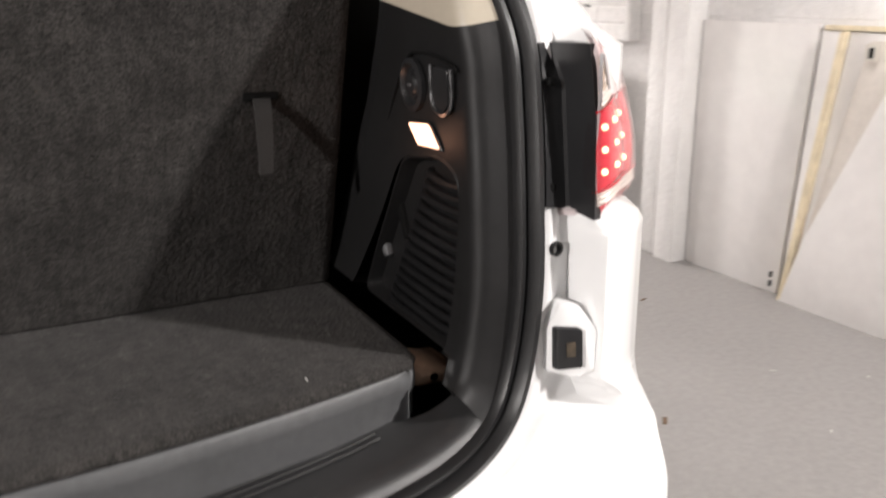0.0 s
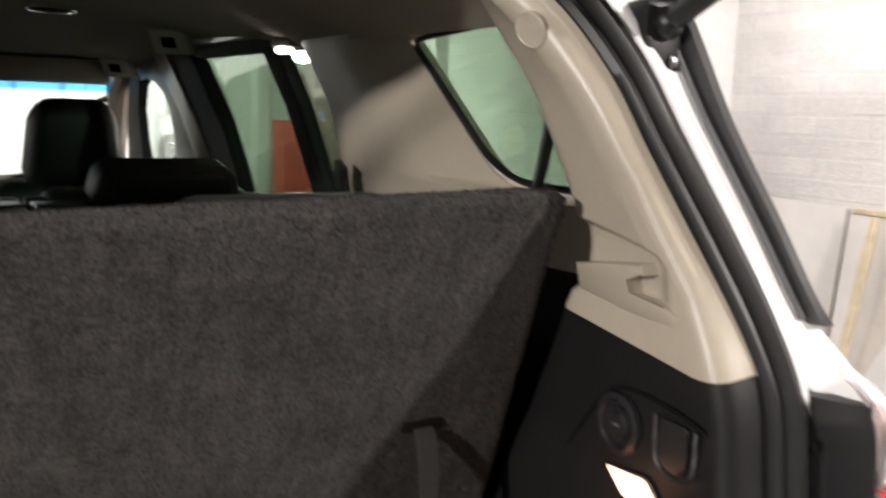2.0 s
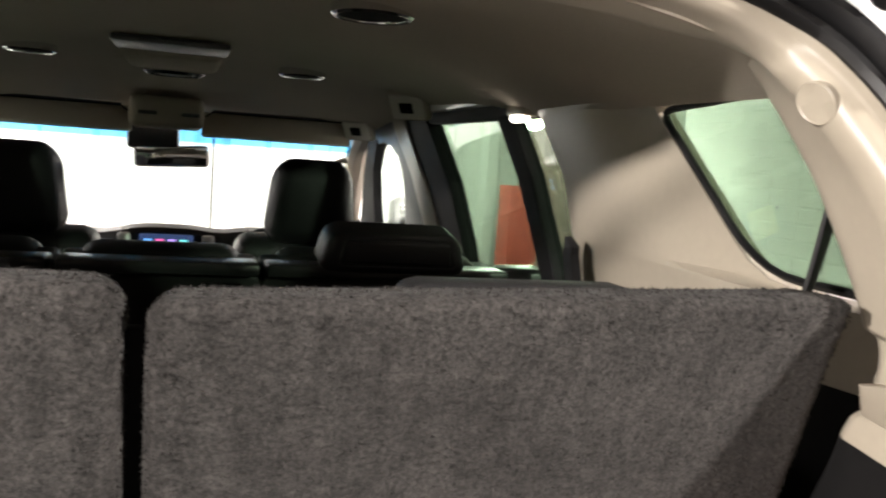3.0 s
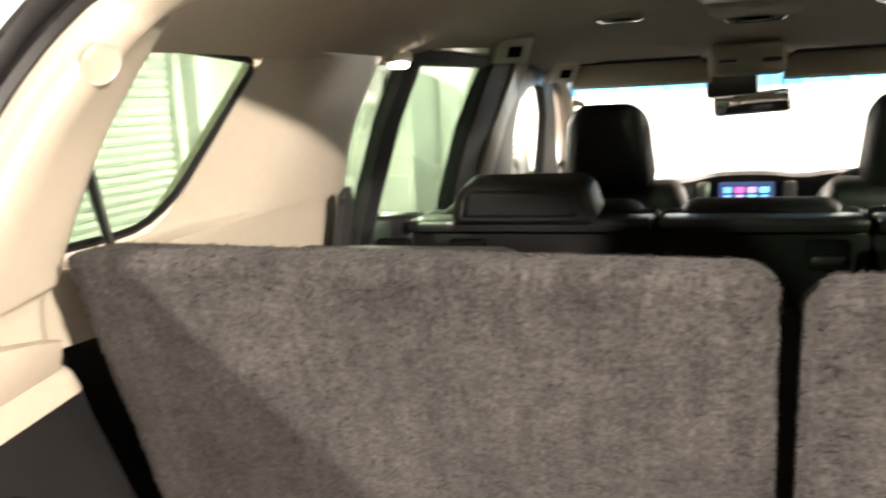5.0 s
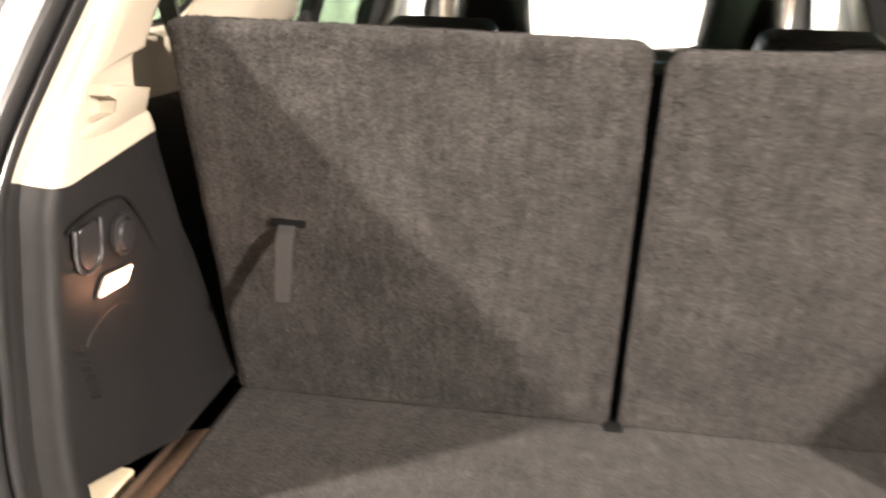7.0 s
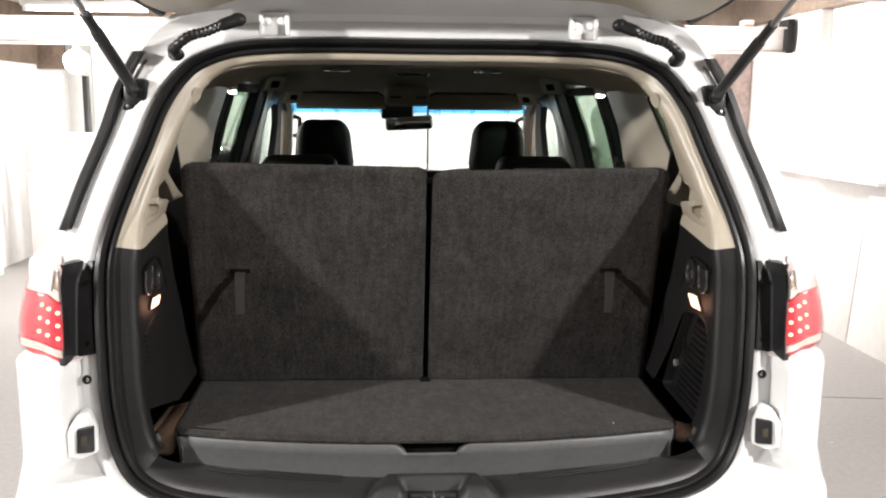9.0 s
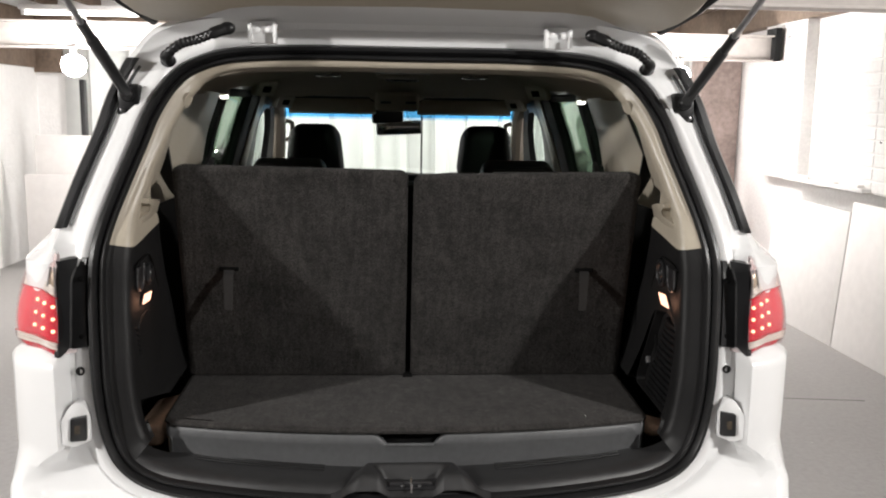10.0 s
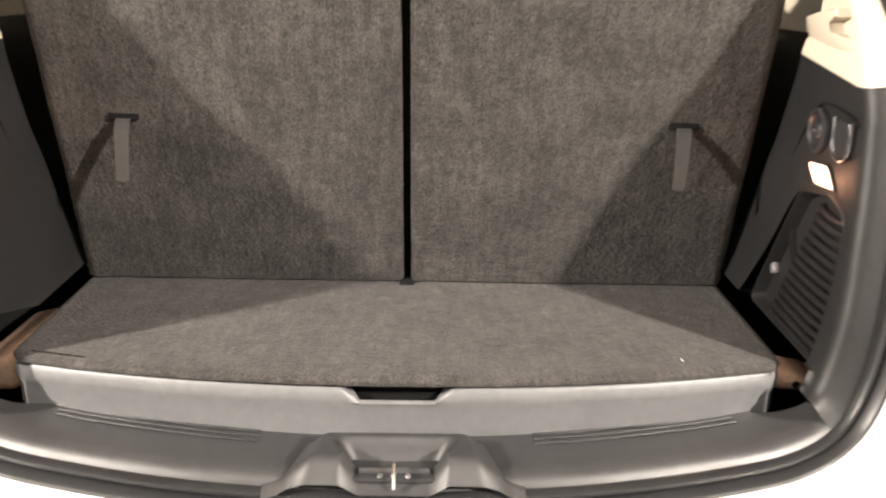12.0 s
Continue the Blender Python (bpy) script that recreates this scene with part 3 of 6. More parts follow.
# The left lining ends higher, over the open hollow.
foot = next(o for o in car.children if o.name.startswith("cargo_side_trim") and o.data.vertices[0].co.x < 0).data
bm = bmesh.new()
bm.from_mesh(foot)
low = [f for f in bm.faces if f.calc_center_median().y > 0.036 and f.calc_center_median().z < 1.0]
cut = bmesh.ops.bisect_plane(bm, geom=low + list({e for f in low for e in f.edges}) + list({v for f in low for v in f.verts}), dist=1e-6, plane_co=(0, 0.21, 0.878), plane_no=(0, 0.25, 1))
pool = {f for f in low if f.is_valid} | {g for g in cut["geom"] if isinstance(g, bmesh.types.BMFace)}
bmesh.ops.delete(bm, geom=[f for f in pool if f.calc_center_median().z - 0.878 + 0.25 * (f.calc_center_median().y - 0.21) < 0], context="FACES")
bm.to_mesh(foot)
bm.free()

# Sill plate along the bottom of the opening.
idx = [i for i in range(STATIONS) if OPEN[i][2] < 0.80]
rows = []
for i in idx:
    x = OPEN[i][0]
    far = float(np.interp(abs(x), [0.44, 0.50, 0.56, 0.62], [0.12, 0.056, 0.038, 0.034])) - OPEN[i][1]
    prof = [(0.028, 0.004), (0.031, -0.002), (0.040, 0.002), (0.047, 0.012), (0.050, 0.03), (0.050, 0.05)]
    prof += [(0.050, 0.05 + (far - 0.05) * k / 4) for k in range(1, 5)]
    rows.append([swept(i, n, d) for n, d in prof])
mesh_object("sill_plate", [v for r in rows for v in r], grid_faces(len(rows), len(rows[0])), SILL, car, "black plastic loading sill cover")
sill = bpy.data.objects["sill_plate"]
for side in (-1, 1):
    for k in range(4):
        y = -0.035 + k * 0.013
        path = []
        for j in range(8):
            x = 0.19 + 0.042 * j
            path.append((side * x, y + 0.075 * (x / 0.55) ** 2, float(np.interp(x, [0.19, 0.25, 0.36, 0.457, 0.53], [0.7765, 0.7782, 0.7825, 0.786, 0.793])) + 0.0012))
        tube("grip_rib", path, 0.0018, BLACK, sill, sides=6, flat=0.9)

# Latch hump and recess in the sill.
Z_S = 0.775


def hump(x, y):
    """Height of the latch cover over the sill."""
    back = float(np.clip((-0.016 - y) / 0.022, 0, 1))
    half = 0.092 + 0.25 * max(0.0, -0.036 - y)
    side = float(np.clip((half + 0.035 - abs(x)) / 0.035, 0, 1))
    front = float(np.clip((y + 0.128) / 0.03, 0, 1))
    rise = 0.028 * back * side * (0.35 + 0.65 * front)
    inner = 0.058 + 0.5 * max(0.0, y + 0.085)
    cut = float(np.clip((inner + 0.012 - abs(x)) / 0.024, 0, 1)) * float(np.clip((-0.048 - y) / 0.02, 0, 1))
    return rise * (1 - cut) - 0.004 * cut - 0.010 * float(np.clip((abs(x) - 0.135) / 0.03, 0, 1))


rows = [[Vector((-0.17 + 0.34 * k / 68, -0.126 + 0.114 * j / 24, Z_S - 0.003 - 0.55 * max(0.0, -0.108 - (-0.126 + 0.114 * j / 24)) + hump(-0.17 + 0.34 * k / 68, -0.126 + 0.114 * j / 24))) for j in range(25)] for k in range(69)]
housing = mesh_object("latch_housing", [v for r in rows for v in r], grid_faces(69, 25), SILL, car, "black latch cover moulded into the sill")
bm = bmesh.new()
add_box(bm, (-0.056, -0.112, Z_S - 0.008), (0.056, -0.082, Z_S - 0.001), 0.002)
part("latch_plate", bm, SATIN, housing, "glossy latch plate")
bm = bmesh.new()
add_tube(bm, [(0, -0.125, 0.768), (0, -0.122, 0.788), (0, -0.112, 0.794), (0, -0.098, 0.788), (0, -0.095, 0.772)], 0.003, 8)
part("striker_loop", bm, CHROME, housing, "chrome striker loop")
tube("latch_bar", [(-0.046, -0.098, 0.777), (0.046, -0.098, 0.777)], 0.0045, GREY_STEEL, housing, "dull steel latch bar", 8)
for x in (-0.018, 0.018):
    lathe("bolt", [(0.004, 0), (0.004, 0.003), (0.002, 0.004)], lambda a, b, h, x=x: (x + a, -0.106 + b, 0.773 + h), STEEL, housing, "steel bolt", 10)

# Cargo box: lid, fascia with its grip, and the dark hollows beside it.
BOX_TOP, FASCIA_TOP, BOX_FOOT = 0.868, 0.853, 0.770


def box_front(x):
    return -0.013 + 0.066 * (abs(x) / 0.54) ** 2.2


def lid_outline(grow):
    pts = [(0.54 * k / 12, box_front(0.54 * k / 12) - grow) for k in range(-12, 13)]
    pts = [(x * (1 + grow / 0.54), y) for x, y in pts]
    pts += [(0.557 + grow, 0.075), (0.560 + grow, 0.10), (0.578 + grow, 0.43), (-0.578 - grow, 0.43), (-0.560 - grow, 0.10), (-0.557 - grow, 0.075)]
    return pts


cargo = new("cargo_box")
cargo.parent = car
LID_FALL = 0.030
rings = [(lid_outline(-0.004), FASCIA_TOP), (lid_outline(0.002), FASCIA_TOP + 0.004), (lid_outline(0.002), BOX_TOP - 0.006), (lid_outline(-0.004), BOX_TOP - 0.001), (lid_outline(-0.012), BOX_TOP)]
bm = bmesh.new()
vs = [[bm.verts.new((x, y, z - LID_FALL * max(0.0, y))) for x, y in pts] for pts, z in rings]
k = len(vs[0])
for a, b in zip(vs, vs[1:]):
    for j in range(k):
        bm.faces.new((a[j], a[(j + 1) % k], b[(j + 1) % k], b[j]))
bm.faces.new(vs[-1])
bm.faces.new(vs[0][::-1])
lid = part("lid", bm, CARPET, cargo, "charcoal carpeted cargo floor lid")
cols = [-0.54 + 1.08 * k / 48 for k in range(49)] + [-0.075, -0.052, 0.052, 0.075]
cols = sorted(set(round(c, 4) for c in cols))


def grip_drop(x):
    return 0.022 * float(np.clip((0.078 - abs(x)) / 0.024, 0, 1))


bm = bmesh.new()
grid = []
for x in cols:
    y = box_front(x) + 0.003
    top = FASCIA_TOP - 0.001 - grip_drop(x)
    grid.append([bm.verts.new((x, y + dy, z)) for dy, z in ((0.03 if grip_drop(x) < 0.02 else 0.007, top), (0.004, top), (0.0, top - 0.004), (0.0, 0.828), (0.004, 0.82), (0.004, 0.79), (0.008, BOX_FOOT))])
for side in (-1, 1):
    extra = []
    for u, v in ((0.006, 0.0025), (0.011, 0.006), (0.015, 0.0115), (0.0178, 0.019), (0.0195, 0.03), (0.021, 0.06), (0.036, 0.43)):
        x, y = side * (0.54 + u - 0.002), box_front(0.54) + v if v < 0.4 else v
        extra.append([bm.verts.new((x - side * dx, y, z)) for dx, z in ((0.03, FASCIA_TOP - 0.001), (0.004, FASCIA_TOP - 0.001), (0.0, FASCIA_TOP - 0.005), (0.0, 0.828), (0.004, 0.82), (0.004, 0.79), (0.012, BOX_FOOT))])
    grid = extra[::-1] + grid if side < 0 else grid + extra
for a, b in zip(grid, grid[1:]):
    for j in range(len(a) - 1):
        bm.faces.new((a[j], b[j], b[j + 1], a[j + 1]))
part("fascia", bm, GREY_PLASTIC, cargo, "dark grey plastic front of the cargo box", sharp=60)
box("grip_recess", (-0.082, 0.014, 0.822), (0.082, 0.03, FASCIA_TOP - 0.002), VOID, cargo, "finger grip under the lid, near-black for its shade", bevel=0.001)
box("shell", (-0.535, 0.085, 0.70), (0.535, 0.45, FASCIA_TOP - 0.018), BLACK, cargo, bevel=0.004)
for side, y0, y1, foot, top in ((-1, 0.10, 0.325, 0.782, 0.838), (1, 0.112, 0.20, 0.792, 0.824)):
    bm = bmesh.new()
    add_box(bm, (min(side * 0.572, side * 0.645), y0, foot), (max(side * 0.572, side * 0.645), y1, top), 0.014, 3)
    for v in bm.verts:
        v.co.z -= 0.35 * max(0.0, abs(v.co.x) - 0.60) * (v.co.z > foot + 0.02)
    board = part("side_pocket_board", bm, TAN, car, "tan board in the hollow beside the cargo box")
    lathe("bolt_hole", [(0.006, 0), (0.006, 0.002), (0.003, 0.002)], lambda a, b, h: Vector((side * 0.605 + a, y0 - h, top - 0.018 + b)), VOID, board, "dark bolt hole", 10)
box("wheel_tool_clip", (-0.712, 0.085, 0.735), (-0.652, 0.22, 0.822), PINE, car, "pale block in the hollow beside the cargo box", bevel=0.006)
for z in (0.775, 0.79, 0.805):
    tube("jack_bar", [(-0.70, 0.055, z), (-0.585, 0.05, z - 0.004)], 0.0055, GREY_STEEL, car, "dull steel bar in the hollow", 8)
box("load_bed", (-0.74, -0.02, 0.66), (0.74, 1.0, 0.72), VOID, car, "underfloor, near-black for the shade of the hollow", bevel=0)


# Side lining details: lamp, socket, hook, panel line, rib panel.
def lining(side, y, z, out=0.0):
    """A point on the black lining."""
    x = float(np.interp(z, [0.85, 1.05, 1.27, 1.4], [0.6, 0.61, 0.602, 0.585])) + 0.012 * np.clip((y - 0.1) / 0.3, 0, 1) * np.clip((1.2 - z) / 0.3, 0, 1)
    return Vector((side * (x - out), y, z))


POCKET = [(0.205, 1.092), (0.100, 1.106), (0.050, 1.086), (0.050, 0.862), (0.345, 0.862), (0.310, 0.925)]


def cut_hole(mesh, outline):
    """Cuts a convex outline, given as (along, height), through a side panel."""
    bm = bmesh.new()
    bm.from_mesh(mesh)
    mid = sum((Vector(p) for p in outline), Vector((0, 0))) / len(outline)
    inside = [f for f in bm.faces if f.calc_center_median().y > 0.03]
    for k, p in enumerate(outline):
        q = outline[(k + 1) % len(outline)]
        out = Vector((q[1] - p[1], -(q[0] - p[0])))
        if out.length < 1e-6:
            continue
        if out.dot(Vector(p) - mid) < 0:
            out = -out
        geom = list({e for f in inside for e in f.edges}) + list({v for f in inside for v in f.verts}) + inside
        made = bmesh.ops.bisect_plane(bm, geom=geom, dist=1e-6, plane_co=(0, p[0], p[1]), plane_no=(0, out.x, out.y))
        pool = {f for f in inside if f.is_valid} | {g for g in made["geom"] if isinstance(g, bmesh.types.BMFace)}
        inside = [f for f in pool if out.dot(Vector(f.calc_center_median().yz) - Vector(p)) < 0]
    bmesh.ops.delete(bm, geom=inside, context="FACES")
    bm.to_mesh(mesh)
    bm.free()


for side in (-1, 1):
    unit = new("cargo_lamp")
    unit.parent = car
    lens = [(0.093, 1.1155), (0.152, 1.1130), (0.178, 1.1385), (0.121, 1.1435)] if side > 0 else [(0.098, 1.1225), (0.161, 1.1195), (0.178, 1.1385), (0.115, 1.1435)]
    prism("lens", rounded(lens, 0.004, 2), 0.002, lambda u, v, w: lining(side, u, v, 0.0015 + w), CARGO_LIGHT, unit, "lit warm cargo lamp", bevel=0.0008, segments=1)
    rim = [(u + 0.13 * (u - 0.136), v + 0.2 * (v - 1.128)) for u, v in lens]
    prism("bezel", rounded(rim, 0.006, 2), 0.003, lambda u, v, w: lining(side, u, v, -0.001 + w), SATIN, unit, "", bevel=0.001, segments=1)
    unit["label"] = "lit warm lamp in the cargo lining"
    sock = new("power_socket")
    sock.parent = car
    cap_y, cap_z, cap_r = (0.163, 1.188, 1.0) if side > 0 else (0.159, 1.182, 0.78)
    lathe("rim", [(0.031, -0.002), (0.031, 0.004), (0.025, 0.006), (0.0225, 0.002), (0.0215, -0.002)], lambda a, b, h: lining(side, cap_y + a * cap_r, cap_z + b * 1.08 * cap_r, h), SATIN, sock, "", 24)
    if side > 0:
        lathe("plug", [(0.0185, -0.002), (0.017, 0.002), (0.013, 0.0015), (0.011, 0.005), (0.004, 0.0055)], lambda a, b, h: lining(side, cap_y + a, cap_z + b * 1.05, h), SATIN, sock, "round socket cap", 20)
        box("cap_mark", lining(side, cap_y - 0.005, cap_z - 0.0016, 0.0065), lining(side, cap_y + 0.005, cap_z + 0.0016, 0.005), STEEL, sock, "small pale mark", bevel=0.0005)
    else:
        lathe("plug", [(0.0185, -0.002), (0.018, 0.006), (0.016, 0.009), (0.006, 0.010)], lambda a, b, h: lining(side, cap_y + a, cap_z + b * 1.05, h), SATIN, sock, "round blank cap", 20)
    hook = new("cargo_hook")
    hook.parent = car
    u_shape = [(0.111, 1.216), (0.110, 1.180), (0.104, 1.165), (0.086, 1.159), (0.069, 1.164), (0.061, 1.180), (0.060, 1.214)]
    tube("chrome_loop", [lining(side, u, v, 0.002) for u, v in spline(u_shape, 3)], 0.0028, GREY_STEEL, hook, "polished folding loop", 8)
    prism("backplate", rounded([(0.070, 1.213), (0.107, 1.215), (0.107, 1.172), (0.088, 1.157), (0.070, 1.172)], 0.006, 3), 0.004, lambda u, v, w: lining(side, u, v, -0.002 + w), SATIN, hook, "", bevel=0.001, segments=1)
    seam = [(0.052, 1.212), (0.06, 1.218), (0.10, 1.2265), (0.145, 1.229), (0.173, 1.222), (0.207, 1.188), (0.252, 1.125), (0.305, 1.055), (0.355, 0.985), (0.40, 0.91)]
    tube("panel_seam", [lining(side, u, v, -0.0005) for u, v in spline(seam, 4)], 0.0022, VOID, car, "dark panel joint", 6)
    # Ribbed pocket sunk into the right lining; soft fold on the left.
    if side > 0:
        pocket = new("side_pocket")
        pocket.parent = car
        pocket["label"] = "recessed ribbed pocket cover in the lining"
        hole = rounded(POCKET, [0.03, 0.03, 0.03, 0.005, 0.02, 0.01], 4)
        trim = next(o for o in car.children if o.name.startswith("cargo_side_trim") and o.data.vertices[0].co.x > 0)
        cut_hole(trim.data, hole)
        bm = bmesh.new()
        mid_y, mid_z = 0.175, 0.965
        loops = []
        for inset, deep in ((-0.004, -0.0015), (0.0, 0.0015), (0.003, 0.001), (0.006, -0.006), (0.010, -0.020)):
            loops.append([bm.verts.new(lining(side, u + (mid_y - u) * inset * 7, v + (mid_z - v) * inset * 7, deep)) for u, v in hole])
        for a, b in zip(loops, loops[1:]):
            for k in range(len(a)):
                j = (k + 1) % len(a)
                bm.faces.new((a[k], a[j], b[j], b[k]))
        bm.faces.new(loops[-1])
        part("pocket_tray", bm, BLACK, pocket, "sunk black tray", sharp=40)
        for k in range(14):
            z, y0 = 1.070 - 0.0158 * k, 0.150 + 0.0090 * k
            pts = [lining(side, 0.070, z - 0.003, -0.017), lining(side, 0.110, z - 0.002, -0.012), lining(side, y0 - 0.02, z + 0.001, -0.010), lining(side, y0 - 0.006, z + 0.004, -0.009), lining(side, y0 + 0.003, z + 0.0075, -0.013), lining(side, y0 + 0.005, z + 0.009, -0.021)]
            tube("pocket_rib", pts, [0.005, 0.0062, 0.0062, 0.0058, 0.0048, 0.003], RUBBER, pocket, sides=8)
        bm = bmesh.new()
        add_box(bm, lining(side, 0.286, 0.924, -0.008), lining(side, 0.300, 0.944, -0.02), 0.004, 3, Euler((radians(-28), 0, 0)).to_matrix())
        part("release_tab", bm, GREY_PLASTIC, pocket, "small grey release tab")
        bm = bmesh.new()
        add_box(bm, lining(side, 0.236, 0.962, -0.014), lining(side, 0.252, 1.022, -0.022), 0.004, 2, Euler((radians(-28), 0, 0)).to_matrix())
        part("finger_slot", bm, VOID, pocket, "dark finger slot")
    else:
        plain = [(0.060, 1.06), (0.085, 1.088), (0.13, 1.10), (0.175, 1.086), (0.21, 1.05)]
        tube("panel_fold", [lining(side, u, v, 0.0) for u, v in spline(plain, 4)], 0.003, BLACK, car, "soft fold in the black lining", 8)
        for k in range(6):
            y, z = 0.069 + 0.0028 * k, 1.071 - 0.0125 * k
            tube("lining_rib", [lining(side, y - 0.030, z + 0.012, -0.004), lining(side, y - 0.014, z + 0.006, 0.001), lining(side, y - 0.003, z + 0.001, 0.001), lining(side, y + 0.004, z - 0.003, -0.004)],
                 [0.003, 0.0046, 0.0044, 0.002], RUBBER, car, "short moulded rib in the black lining", 8)
    # Coat-hook recess and cap in the beige trim, and the ledge above the lining.
    panel = next(o for o in car.children if o.name.startswith("upper_trim")).data

    def trim_face(u, v, lift):
        """A point over the beige panel that carries the hook."""
        for f in panel.polygons:
            if f.center.x * side < 0.5 or abs(f.center.y - u) > 0.08 or abs(f.center.z - v) > 0.06:
                continue
            a, b, c, d = (panel.vertices[k].co for k in f.vertices)
            for tri in ((a, b, c), (a, c, d)):
                hit = geometry.intersect_ray_tri(*tri, Vector((side, 0, 0)), Vector((0, u, v)))
                if hit:
                    return hit - Vector((side * lift, 0, 0))
        return Vector((side * (0.598 - lift), u, v))

    # Lower block with its stepped edge, which fades into the panel at its foot.
    shape = ((0.229, 1.3465, 1), (0.190, 1.3525, 1), (0.133, 1.3605, 1), (0.1305, 1.3490, 1), (0.156, 1.3425, 1), (0.153, 1.3265, 1),
             (0.107, 1.3235, 0.9), (0.096, 1.314, 0.2), (0.100, 1.300, -0.1), (0.170, 1.308, 0.1), (0.231, 1.318, 0.3))
    bm = bmesh.new()
    low = [bm.verts.new(trim_face(u, v, -0.022)) for u, v, k in shape]
    high = [bm.verts.new(trim_face(u, v, 0.0085 * k)) for u, v, k in shape]
    bm.faces.new(high)
    for k in range(len(shape)):
        j = (k + 1) % len(shape)
        bm.faces.new((low[k], low[j], high[j], high[k]))
    bmesh.ops.bevel(bm, geom=[e for e in bm.edges if all(v in high for v in e.verts)], offset=0.002, segments=2, profile=0.5, affect="EDGES")
    part("hook_block", bm, BEIGE, car, "raised block with a stepped hook edge", sharp=50)
    # The hollow above it, pressed into the panel, with an arched upper edge.
    bm = bmesh.new()
    bm.from_mesh(panel)
    near = [f for f in bm.faces if f.calc_center_median().x * side > 0.5 and 0.09 < f.calc_center_median().y < 0.26 and 1.29 < f.calc_center_median().z < 1.42]
    bmesh.ops.subdivide_edges(bm, edges=list({e for f in near for e in f.edges}), cuts=3, use_grid_fill=True)
    ease = lambda k: min(max(k, 0.0), 1.0) ** 2 * (3 - 2 * min(max(k, 0.0), 1.0))
    for v in bm.verts:
        if v.co.x * side > 0.5 and 0.09 < v.co.y < 0.26 and 1.29 < v.co.z < 1.42:
            arch = 1.366 + 0.026 * min(1.0, max(0.0, (v.co.y - 0.116) / 0.118)) ** 0.6
            v.co.x += side * 0.013 * ease((arch + 0.003 - v.co.z) / 0.010) * ease((v.co.y - 0.106) / 0.025) * ease((v.co.z - 1.312) / 0.02)
    bm.to_mesh(panel)
    bm.free()
    panel.set_sharp_from_angle(angle=radians(48))
    spot = trim_face(0.234, 1.580, 0.0)
    along = (trim_face(0.234, 1.592, 0.0) - trim_face(0.234, 1.568, 0.0)).normalized()
    ahead = (trim_face(0.246, 1.580, 0.0) - trim_face(0.222, 1.580, 0.0)).normalized()
    proud = along.cross(ahead) * side
    proud = proud if proud.x * side < 0 else -proud
    lathe("trim_cap", [(0.0185, -0.006), (0.0185, 0.0008), (0.0172, 0.0018), (0.0160, 0.0010), (0.004, 0.0012)],
          lambda a, b, h: spot + along * b + ahead * a + proud * h, BEIGE, car, "beige cap on the pillar", 28)


